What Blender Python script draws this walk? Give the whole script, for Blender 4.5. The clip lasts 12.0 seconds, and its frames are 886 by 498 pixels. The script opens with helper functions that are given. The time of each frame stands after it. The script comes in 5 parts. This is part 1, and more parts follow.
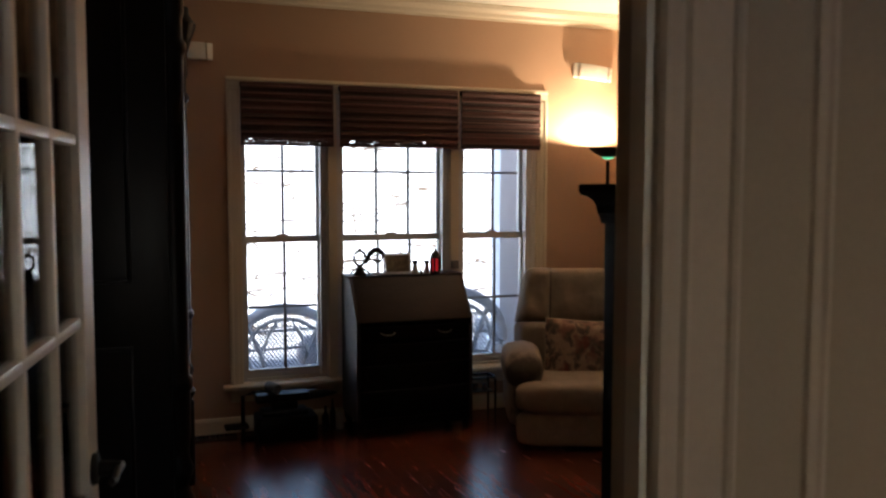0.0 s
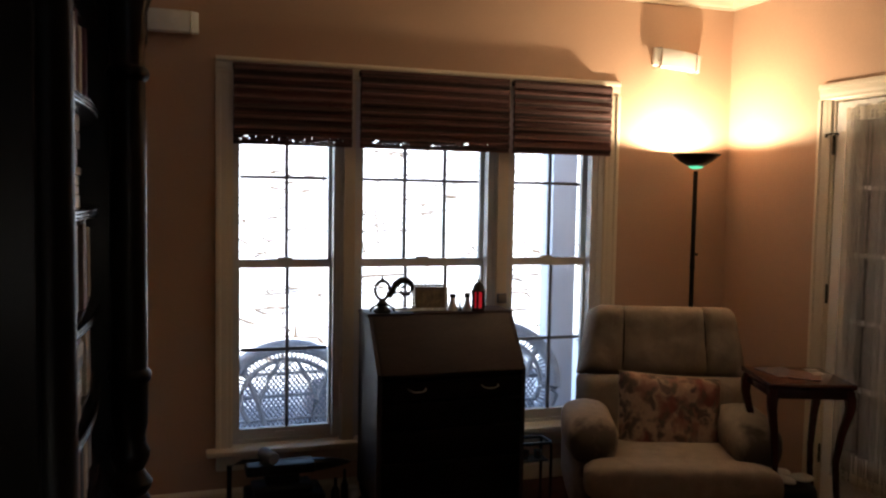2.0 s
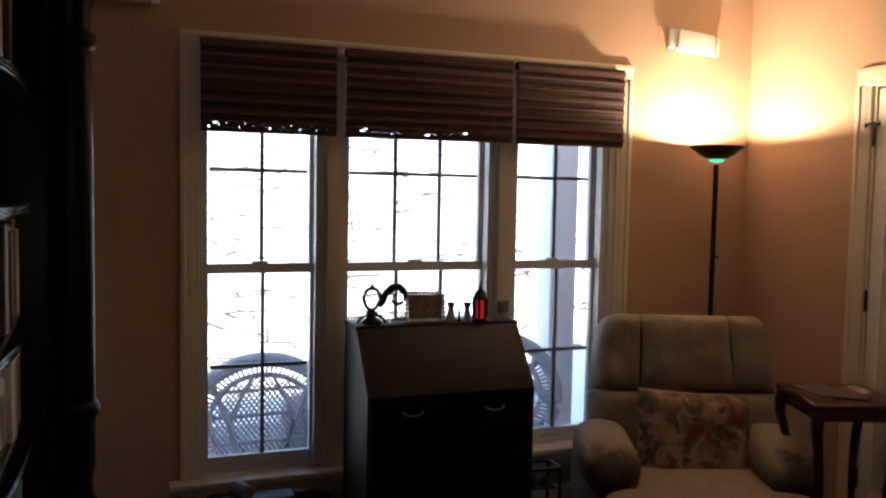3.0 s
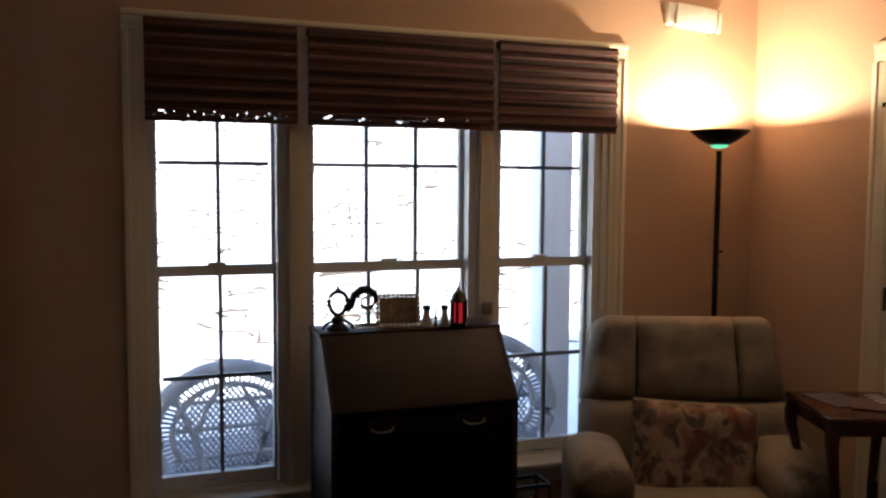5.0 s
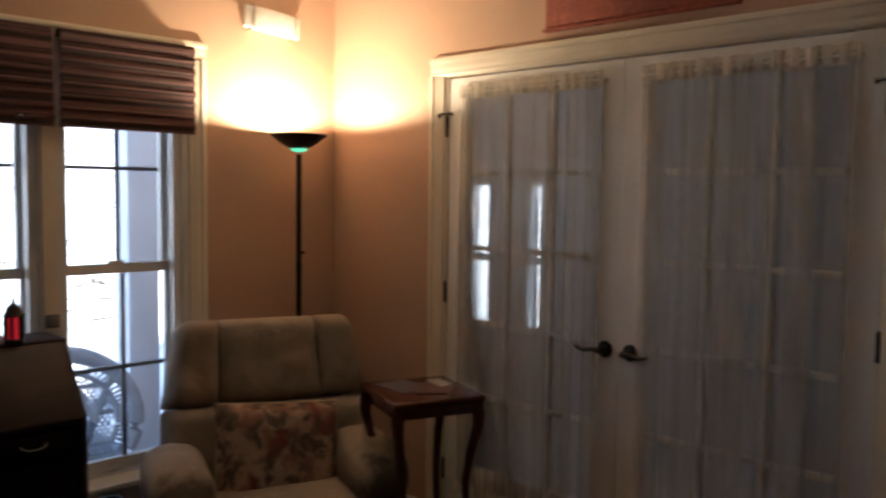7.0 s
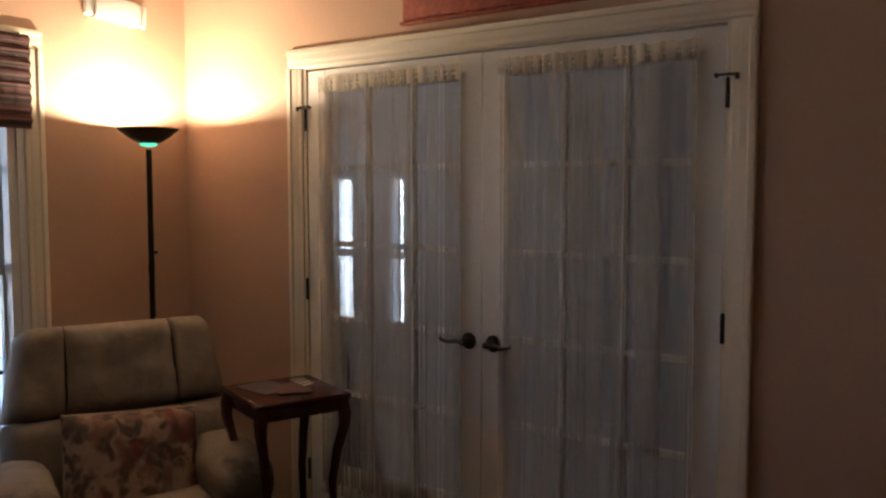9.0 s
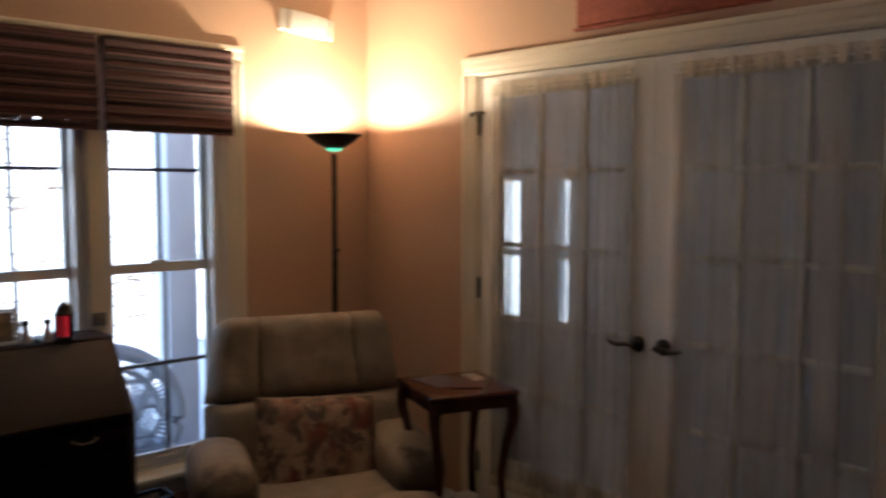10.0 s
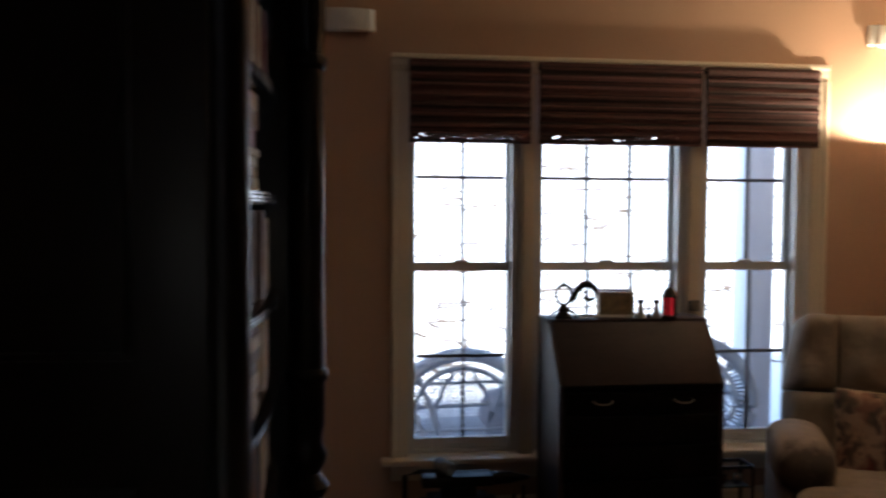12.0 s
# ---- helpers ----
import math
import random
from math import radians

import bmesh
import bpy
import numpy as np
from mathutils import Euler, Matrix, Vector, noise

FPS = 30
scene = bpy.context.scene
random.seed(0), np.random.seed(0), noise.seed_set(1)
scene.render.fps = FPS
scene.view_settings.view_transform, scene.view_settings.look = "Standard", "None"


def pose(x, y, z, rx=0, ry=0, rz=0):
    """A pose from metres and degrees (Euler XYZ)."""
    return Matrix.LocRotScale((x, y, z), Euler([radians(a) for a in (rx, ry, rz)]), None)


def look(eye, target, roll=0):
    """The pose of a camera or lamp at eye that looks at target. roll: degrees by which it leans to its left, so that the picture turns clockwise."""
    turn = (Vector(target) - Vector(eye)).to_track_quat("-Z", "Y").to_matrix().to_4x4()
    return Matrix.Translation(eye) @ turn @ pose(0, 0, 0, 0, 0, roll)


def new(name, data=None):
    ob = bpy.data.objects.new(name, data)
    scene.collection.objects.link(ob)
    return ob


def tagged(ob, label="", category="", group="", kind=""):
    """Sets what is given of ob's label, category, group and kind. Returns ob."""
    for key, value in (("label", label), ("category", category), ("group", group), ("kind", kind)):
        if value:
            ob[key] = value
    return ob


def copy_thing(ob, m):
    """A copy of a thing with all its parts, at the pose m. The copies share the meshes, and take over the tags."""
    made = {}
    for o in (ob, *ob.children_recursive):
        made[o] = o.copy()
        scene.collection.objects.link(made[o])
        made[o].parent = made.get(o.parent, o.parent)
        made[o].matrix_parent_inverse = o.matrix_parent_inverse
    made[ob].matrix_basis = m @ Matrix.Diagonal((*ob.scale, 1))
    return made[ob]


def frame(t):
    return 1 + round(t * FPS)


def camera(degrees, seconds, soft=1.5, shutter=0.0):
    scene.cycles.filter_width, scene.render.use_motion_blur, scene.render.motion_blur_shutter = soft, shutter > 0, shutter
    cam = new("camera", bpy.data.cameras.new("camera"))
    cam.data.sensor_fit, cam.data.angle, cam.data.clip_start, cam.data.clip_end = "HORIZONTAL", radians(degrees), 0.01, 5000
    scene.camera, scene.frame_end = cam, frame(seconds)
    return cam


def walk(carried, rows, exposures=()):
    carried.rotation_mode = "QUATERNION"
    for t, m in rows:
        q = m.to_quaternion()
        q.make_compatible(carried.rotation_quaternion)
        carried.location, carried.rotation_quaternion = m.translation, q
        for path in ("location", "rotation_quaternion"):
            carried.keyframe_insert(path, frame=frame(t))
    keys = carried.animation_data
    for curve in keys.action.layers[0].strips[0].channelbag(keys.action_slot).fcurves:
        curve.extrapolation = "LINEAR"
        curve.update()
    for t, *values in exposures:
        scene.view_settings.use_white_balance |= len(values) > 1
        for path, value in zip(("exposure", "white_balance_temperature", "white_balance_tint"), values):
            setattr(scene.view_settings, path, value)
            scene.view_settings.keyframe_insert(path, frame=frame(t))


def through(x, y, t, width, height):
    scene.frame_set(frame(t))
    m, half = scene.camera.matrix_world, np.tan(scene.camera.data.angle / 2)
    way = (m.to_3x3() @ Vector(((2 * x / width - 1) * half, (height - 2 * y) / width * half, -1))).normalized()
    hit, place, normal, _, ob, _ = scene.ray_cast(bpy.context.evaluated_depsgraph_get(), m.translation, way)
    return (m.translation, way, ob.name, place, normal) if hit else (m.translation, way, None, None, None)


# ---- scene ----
cam = camera(55.0, 12.0, soft=2.3, shutter=0.5)
PATH = [
    (0, (0.087, 0.137, 1.526), (0.775, 2.010, 1.383), 0.1),
    (0.2, (0.141, 0.274, 1.535), (0.808, 2.154, 1.398), 0.4),
    (0.4, (0.181, 0.405, 1.540), (0.833, 2.291, 1.409), 0.7),
    (0.5, (0.194, 0.456, 1.536), (0.840, 2.345, 1.410), 0.9),
    (0.6, (0.215, 0.532, 1.538), (0.853, 2.423, 1.414), 0.8),
    (0.7, (0.239, 0.621, 1.538), (0.873, 2.514, 1.417), 1.4),
    (0.8, (0.242, 0.659, 1.539), (0.874, 2.553, 1.427), 1.0),
    (1, (0.261, 0.761, 1.543), (0.894, 2.655, 1.436), 1.0),
    (1.5, (0.339, 1.000, 1.537), (0.968, 2.896, 1.429), 0.5),
    (2, (0.378, 1.277, 1.563), (1.017, 3.168, 1.434), 1.0),
    (2.5, (0.430, 1.523, 1.562), (1.083, 3.408, 1.426), 1.4),
    (3, (0.421, 1.783, 1.551), (1.127, 3.649, 1.418), 1.1),
    (5, (0.684, 2.049, 1.552), (1.364, 3.924, 1.401), 0.4),
    (5.5, (0.782, 1.987, 1.573), (1.597, 3.806, 1.411), 0.5),
    (6, (0.775, 2.002, 1.575), (1.826, 3.696, 1.411), 1.2),
    (6.5, (0.802, 2.007, 1.563), (2.058, 3.556, 1.415), 1.0),
    (7, (0.846, 1.982, 1.549), (2.257, 3.393, 1.414), 0.7),
    (7.5, (0.856, 1.975, 1.541), (2.393, 3.248, 1.409), 0.5),
    (7.7, (0.897, 1.917, 1.559), (2.444, 3.176, 1.415), 0.2),
    (9.3, (0.863, 2.000, 1.543), (2.482, 3.165, 1.401), -0.0),
    (9.5, (0.838, 1.988, 1.582), (2.407, 3.219, 1.420), -0.2),
    (10, (0.782, 1.958, 1.565), (2.147, 3.413, 1.416), 0.1),
    (10.5, (0.699, 1.924, 1.599), (1.784, 3.597, 1.439), 0.6),
    (11, (0.593, 1.778, 1.570), (1.380, 3.611, 1.429), 0.4),
    (11.5, (0.447, 1.683, 1.526), (0.984, 3.606, 1.404), -0.0),
    (12, (0.373, 1.513, 1.462), (0.632, 3.495, 1.376), 0.3),
]
walk(cam, [(t, look(eye, target, roll)) for t, eye, target, roll in PATH], exposures=[(0.0, 2.02, 6650, 10), (3.0, 2.05, 6550, 10), (6.0, 2.03, 6450, 10), (7.5, 2.15, 6250, 10), (9.5, 2.18, 6050, 10), (10.5, 2.08, 6200, 10), (12.0, 2.00, 6250, 10)])

# ---- world, sun, lamp light ----
SUN_EL, SUN_AZ = radians(38), radians(200)
world = bpy.data.worlds.new("winter_sky")
scene.world = world
world.use_nodes = True
wn = world.node_tree
sky = wn.nodes.new("ShaderNodeTexSky")
sky.sky_type, sky.sun_disc, sky.sun_elevation, sky.sun_rotation = "NISHITA", False, SUN_EL, SUN_AZ
wn.links.new(sky.outputs[0], wn.nodes["Background"].inputs[0])
wn.nodes["Background"].inputs[1].default_value = 0.15
sun_data = bpy.data.lights.new("sun", "SUN")
sun_data.energy, sun_data.angle, sun_data.color = 3.0, radians(1.5), (1.0, 0.97, 0.92)
sun = new("sun", sun_data)
sun.matrix_world = look((0, 0, 0), (-math.sin(SUN_AZ) * math.cos(SUN_EL), -math.cos(SUN_AZ) * math.cos(SUN_EL), -math.sin(SUN_EL)))
LAMP_X, LAMP_Y = 3.18, 5.27
bulb_data = bpy.data.lights.new("torchiere_bulb", "POINT")
bulb_data.energy, bulb_data.shadow_soft_size, bulb_data.color = 16.0, 0.02, (1.0, 0.785, 0.53)
bulb = new("torchiere_bulb", bulb_data)
bulb.location = (LAMP_X, LAMP_Y + 0.02, 1.775)



def opening_lamp(name, at, target, w, h, watts):
    """An area lamp added in an unseen wall opening, as skylight."""
    d = bpy.data.lights.new(name, "AREA")
    d.shape, d.size, d.size_y, d.energy, d.color = "RECTANGLE", w, h, watts, (0.98, 0.97, 1.0)
    new(name, d).matrix_world = look(at, target)


# added lamp that brightens the next room behind the sheers
opening_lamp("next_room_added_skylight", (4.75, 6.72, 1.75), (4.75, 4.0, 1.2), 0.5, 0.7, 1.5)


# ---- materials ----
def material(name, colour, rough=0.5, metal=0.0, vary=0.12, scale=6.0, fine=60.0, bump=0.0, stretch=(1, 1, 1), second=None, spec=0.5, per_object=0.0, coat=0.0):
    """A two-scale procedural surface: broad patches and fine grain over a base colour."""
    m = bpy.data.materials.new(name)
    m.use_nodes = True
    nt = m.node_tree
    b = nt.nodes["Principled BSDF"]
    tc = nt.nodes.new("ShaderNodeTexCoord")
    mp = nt.nodes.new("ShaderNodeMapping")
    mp.inputs["Scale"].default_value = stretch
    nt.links.new(tc.outputs["Object"], mp.inputs[0])
    broad, grain = nt.nodes.new("ShaderNodeTexNoise"), nt.nodes.new("ShaderNodeTexNoise")
    broad.inputs["Scale"].default_value, grain.inputs["Scale"].default_value = scale, fine
    broad.inputs["Detail"].default_value, grain.inputs["Detail"].default_value = 3, 4
    for n in (broad, grain):
        nt.links.new(mp.outputs[0], n.inputs["Vector"])
    mix = nt.nodes.new("ShaderNodeMath")
    mix.operation = "MULTIPLY_ADD"
    nt.links.new(grain.outputs[0], mix.inputs[0])
    mix.inputs[1].default_value = 0.5
    half = nt.nodes.new("ShaderNodeMath")
    half.operation = "MULTIPLY"
    half.inputs[1].default_value = 0.5
    nt.links.new(broad.outputs[0], half.inputs[0])
    nt.links.new(half.outputs[0], mix.inputs[2])
    value = mix.outputs[0]
    if per_object:
        info = nt.nodes.new("ShaderNodeObjectInfo")
        add = nt.nodes.new("ShaderNodeMath")
        add.operation = "MULTIPLY_ADD"
        sub = nt.nodes.new("ShaderNodeMath")
        sub.operation = "SUBTRACT"
        sub.inputs[1].default_value = 0.5
        nt.links.new(info.outputs["Random"], sub.inputs[0])
        nt.links.new(sub.outputs[0], add.inputs[0])
        add.inputs[1].default_value = per_object
        nt.links.new(value, add.inputs[2])
        value = add.outputs[0]
    ramp = nt.nodes.new("ShaderNodeValToRGB")
    lo = [c * (1 - vary) for c in colour] if second is None else second
    hi = [min(1, c * (1 + vary)) for c in colour]
    ramp.color_ramp.elements[0].position, ramp.color_ramp.elements[1].position = 0.3, 0.7
    ramp.color_ramp.elements[0].color, ramp.color_ramp.elements[1].color = (*lo, 1), (*hi, 1)
    nt.links.new(value, ramp.inputs[0])
    nt.links.new(ramp.outputs[0], b.inputs["Base Color"])
    b.inputs["Metallic"].default_value = metal
    b.inputs["Specular IOR Level"].default_value = spec
    b.inputs["Coat Weight"].default_value = coat
    rr = nt.nodes.new("ShaderNodeMapRange")
    rr.inputs["To Min"].default_value, rr.inputs["To Max"].default_value = max(0.02, rough - 0.08), min(1, rough + 0.08)
    nt.links.new(broad.outputs[0], rr.inputs[0])
    nt.links.new(rr.outputs[0], b.inputs["Roughness"])
    if bump:
        bp = nt.nodes.new("ShaderNodeBump")
        bp.inputs["Strength"].default_value, bp.inputs["Distance"].default_value = bump, 0.003
        nt.links.new(grain.outputs[0], bp.inputs["Height"])
        nt.links.new(bp.outputs[0], b.inputs["Normal"])
    return m


def sheer_material(name, colour, through, mixin=0.28):
    m = bpy.data.materials.new(name)
    m.use_nodes = True
    nt = m.node_tree
    nt.nodes.remove(nt.nodes["Principled BSDF"])
    out = nt.nodes["Material Output"]
    d, t, c = nt.nodes.new("ShaderNodeBsdfDiffuse"), nt.nodes.new("ShaderNodeBsdfTranslucent"), nt.nodes.new("ShaderNodeBsdfTransparent")
    n = nt.nodes.new("ShaderNodeTexNoise")
    n.inputs["Scale"].default_value = 220
    mr = nt.nodes.new("ShaderNodeMapRange")
    mr.inputs["To Min"].default_value, mr.inputs["To Max"].default_value = through - 0.08, through + 0.08
    nt.links.new(n.outputs[0], mr.inputs[0])
    d.inputs[0].default_value = t.inputs[0].default_value = (*colour, 1)
    a, bmix = nt.nodes.new("ShaderNodeMixShader"), nt.nodes.new("ShaderNodeMixShader")
    a.inputs[0].default_value = mixin
    nt.links.new(d.outputs[0], a.inputs[1])
    nt.links.new(t.outputs[0], a.inputs[2])
    nt.links.new(mr.outputs[0], bmix.inputs[0])
    nt.links.new(a.outputs[0], bmix.inputs[1])
    nt.links.new(c.outputs[0], bmix.inputs[2])
    nt.links.new(bmix.outputs[0], out.inputs[0])
    return m


def glass_material(name, tint=(0.97, 0.985, 0.98), gloss=1.45):
    m = bpy.data.materials.new(name)
    m.use_nodes = True
    nt = m.node_tree
    nt.nodes.remove(nt.nodes["Principled BSDF"])
    out = nt.nodes["Material Output"]
    c, g = nt.nodes.new("ShaderNodeBsdfTransparent"), nt.nodes.new("ShaderNodeBsdfGlossy")
    c.inputs[0].default_value = (*tint, 1)
    g.inputs["Roughness"].default_value = 0.01
    f = nt.nodes.new("ShaderNodeFresnel")
    f.inputs[0].default_value = gloss
    x = nt.nodes.new("ShaderNodeMixShader")
    nt.links.new(f.outputs[0], x.inputs[0])
    nt.links.new(c.outputs[0], x.inputs[1])
    nt.links.new(g.outputs[0], x.inputs[2])
    nt.links.new(x.outputs[0], out.inputs[0])
    return m


def glow_material(name, colour, strength):
    m = bpy.data.materials.new(name)
    m.use_nodes = True
    b = m.node_tree.nodes["Principled BSDF"]
    b.inputs["Base Color"].default_value = b.inputs["Emission Color"].default_value = (*colour, 1)
    b.inputs["Emission Strength"].default_value = strength
    return m


def floral_material(name):
    """Cream cloth printed with rust, plum and sage blossoms."""
    m = material(name, (0.41, 0.285, 0.205), 0.9, vary=0.3, scale=10, fine=220, bump=0.35)
    nt = m.node_tree
    b = nt.nodes["Principled BSDF"]
    base = b.inputs["Base Color"].links[0].from_socket
    tc = nt.nodes.new("ShaderNodeTexCoord")
    warp = nt.nodes.new("ShaderNodeTexNoise")
    warp.inputs["Scale"].default_value = 13
    add = nt.nodes.new("ShaderNodeMixRGB")
    add.blend_type, add.inputs[0].default_value = "ADD", 0.16
    nt.links.new(tc.outputs["Object"], add.inputs[1])
    nt.links.new(tc.outputs["Object"], warp.inputs["Vector"])
    nt.links.new(warp.outputs["Color"], add.inputs[2])
    for scale, lo, hi, colour in ((13, 0.34, 0.66, (0.22, 0.10, 0.075)), (19, 0.28, 0.56, (0.065, 0.045, 0.042)), (15, 0.18, 0.42, (0.10, 0.085, 0.06)), (9, 0.18, 0.46, (0.19, 0.042, 0.036))):
        v = nt.nodes.new("ShaderNodeTexVoronoi")
        v.inputs["Scale"].default_value = scale
        nt.links.new(add.outputs[0], v.inputs["Vector"])
        r = nt.nodes.new("ShaderNodeMapRange")
        r.inputs["From Min"].default_value, r.inputs["From Max"].default_value = lo, hi
        r.inputs["To Min"].default_value, r.inputs["To Max"].default_value = 0.85, 0.0
        nt.links.new(v.outputs["Distance"], r.inputs[0])
        mx = nt.nodes.new("ShaderNodeMixRGB")
        nt.links.new(r.outputs[0], mx.inputs[0])
        nt.links.new(base, mx.inputs[1])
        mx.inputs[2].default_value = (*colour, 1)
        base = mx.outputs[0]
    nt.links.new(base, b.inputs["Base Color"])
    return m


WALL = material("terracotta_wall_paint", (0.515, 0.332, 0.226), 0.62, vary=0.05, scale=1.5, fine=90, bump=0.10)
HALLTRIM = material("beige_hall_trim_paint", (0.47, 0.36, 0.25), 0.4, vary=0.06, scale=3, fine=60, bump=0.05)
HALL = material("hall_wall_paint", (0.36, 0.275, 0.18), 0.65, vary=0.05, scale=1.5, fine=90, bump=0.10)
GREYWALL = material("pale_grey_wall_paint", (0.40, 0.39, 0.40), 0.7, vary=0.05, scale=2, fine=80, bump=0.1)
CEIL = material("ceiling_paint", (0.84, 0.82, 0.76), 0.8, vary=0.03, scale=2, fine=70, bump=0.12)
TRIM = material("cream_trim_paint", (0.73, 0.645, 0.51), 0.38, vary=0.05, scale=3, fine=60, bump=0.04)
DOORPAINT = material("white_door_paint", (0.79, 0.77, 0.73), 0.38, vary=0.05, scale=3, fine=60, bump=0.04)
VINYL = material("white_sash_paint", (0.68, 0.66, 0.64), 0.35, vary=0.05, scale=4, fine=50, bump=0.03)
FLOORWOOD = material("cherry_floorboards", (0.150, 0.034, 0.017), 0.25, vary=0.2, scale=3, fine=14, stretch=(9, 1.0, 1), bump=0.012, per_object=0.16, second=(0.085, 0.020, 0.010))
CARPET = material("pale_grey_carpet", (0.42, 0.38, 0.34), 0.9, vary=0.2, scale=3, fine=120, bump=0.3)
DARKWOOD = material("near_black_mahogany", (0.006, 0.0035, 0.003), 0.36, spec=0.11, vary=0.4, scale=2.5, fine=40, stretch=(6, 6, 1), bump=0.05)
CABWOOD = material("black_stained_wood", (0.004, 0.003, 0.0025), 0.55, spec=0.03, vary=0.4, scale=2.5, fine=40, stretch=(6, 6, 1), bump=0.05)
SHELFWOOD = material("polished_mahogany_shelf", (0.016, 0.009, 0.008), 0.15, spec=0.9, vary=0.3, scale=2.5, fine=40)
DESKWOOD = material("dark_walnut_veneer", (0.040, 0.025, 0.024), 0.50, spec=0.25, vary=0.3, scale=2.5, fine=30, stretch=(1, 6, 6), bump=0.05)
# the same walnut, with the shade on the desk front put into its colour
DESKDARK = material("shade_dark_walnut", (0.005, 0.003, 0.003), 0.45, spec=0.10, vary=0.3, scale=2.5, fine=30, stretch=(1, 6, 6), bump=0.05)
TABLEWOOD = material("cherry_table_wood", (0.058, 0.015, 0.011), 0.13, vary=0.3, scale=4, fine=40, stretch=(1, 5, 5), bump=0.04)
def wrinkle(m, scale, strength, distance):
    """Adds broad creases under the fine bump of a cloth."""
    nt = m.node_tree
    b = nt.nodes["Principled BSDF"]
    fine_bump = b.inputs["Normal"].links[0].from_node
    n, bp, tc = nt.nodes.new("ShaderNodeTexNoise"), nt.nodes.new("ShaderNodeBump"), nt.nodes.new("ShaderNodeTexCoord")
    n.inputs["Scale"].default_value, n.inputs["Distortion"].default_value, n.inputs["Detail"].default_value = scale, 1.2, 3
    bp.inputs["Strength"].default_value, bp.inputs["Distance"].default_value = strength, distance
    nt.links.new(tc.outputs["Object"], n.inputs["Vector"])
    nt.links.new(n.outputs[0], bp.inputs["Height"])
    nt.links.new(bp.outputs[0], fine_bump.inputs["Normal"])
    return m


CLOTH = material("taupe_upholstery", (0.30, 0.236, 0.178), 0.92, vary=0.24, scale=16, fine=260, bump=0.6)
wrinkle(CLOTH, 6, 0.55, 0.022)


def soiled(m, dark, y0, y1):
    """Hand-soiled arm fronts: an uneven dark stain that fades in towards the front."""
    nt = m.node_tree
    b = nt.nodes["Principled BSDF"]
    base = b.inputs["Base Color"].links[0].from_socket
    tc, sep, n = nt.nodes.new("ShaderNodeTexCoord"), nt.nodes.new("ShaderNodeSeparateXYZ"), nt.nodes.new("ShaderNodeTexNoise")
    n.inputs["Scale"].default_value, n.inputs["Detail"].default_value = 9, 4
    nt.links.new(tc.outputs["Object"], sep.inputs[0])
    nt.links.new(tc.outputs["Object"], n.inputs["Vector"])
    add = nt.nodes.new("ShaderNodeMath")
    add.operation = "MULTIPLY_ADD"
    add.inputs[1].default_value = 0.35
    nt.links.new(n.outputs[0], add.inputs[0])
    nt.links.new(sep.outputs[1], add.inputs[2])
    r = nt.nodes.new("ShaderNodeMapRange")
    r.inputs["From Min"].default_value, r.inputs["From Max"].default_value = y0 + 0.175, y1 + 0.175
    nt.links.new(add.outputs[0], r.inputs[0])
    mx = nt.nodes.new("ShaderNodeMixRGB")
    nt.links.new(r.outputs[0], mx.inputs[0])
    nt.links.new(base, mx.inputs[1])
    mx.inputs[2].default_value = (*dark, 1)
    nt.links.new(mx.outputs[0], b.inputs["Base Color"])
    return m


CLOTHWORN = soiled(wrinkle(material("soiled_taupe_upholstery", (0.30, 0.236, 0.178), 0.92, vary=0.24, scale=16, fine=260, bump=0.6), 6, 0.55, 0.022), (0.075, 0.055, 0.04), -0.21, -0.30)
MAGBLUE = material("grey_blue_magazine_paper", (0.045, 0.045, 0.06), 0.6, vary=0.5, scale=22, fine=60, second=(0.09, 0.06, 0.065))
MAGRED = material("maroon_leaflet_paper", (0.07, 0.022, 0.024), 0.6, vary=0.5, scale=25, fine=60, second=(0.10, 0.07, 0.06))
FLORAL = wrinkle(floral_material("floral_print_cloth"), 8, 0.5, 0.015)
SEAM = material("dark_soiled_seam", (0.030, 0.022, 0.017), 0.9, vary=0.4, scale=40, fine=200)
PIPING = material("cream_cord", (0.40, 0.32, 0.24), 0.85, vary=0.1, fine=300)
BLACKMETAL = material("black_metal", (0.010, 0.009, 0.008), 0.42, metal=0.0, vary=0.3, fine=80, spec=0.25)
IRON = material("dark_bronze_metal", (0.030, 0.024, 0.019), 0.42, metal=0.6, vary=0.3, fine=90, bump=0.1)
CHROME = material("chrome", (0.72, 0.72, 0.70), 0.14, metal=1.0, vary=0.05)
BRASS = material("aged_brass", (0.35, 0.24, 0.10), 0.34, metal=1.0, vary=0.2)
SILVER = material("dull_silver_pull", (0.34, 0.31, 0.27), 0.38, metal=1.0, vary=0.1)
SCONCE = material("frosted_white_glass", (0.82, 0.80, 0.75), 0.25, vary=0.04, fine=30)
GREEN = glow_material("green_glass_glow", (0.10, 0.62, 0.36), 0.40)
REDGLASS = glow_material("red_lantern_glass", (0.70, 0.025, 0.04), 0.11)
BULB = glow_material("lit_bulb", (1.0, 0.80, 0.50), 60.0)
GLASS = glass_material("window_glass")
# grey tint and lowered index weaken the reflections in the open door's panes
DIMGLASS = glass_material("dim_reflection_door_glass", (0.80, 0.82, 0.80), 1.16)
SHEER = sheer_material("cream_sheer_voile", (0.93, 0.89, 0.83), 0.735)
HEADING = sheer_material("cream_voile_heading", (0.88, 0.82, 0.73), 0.40)
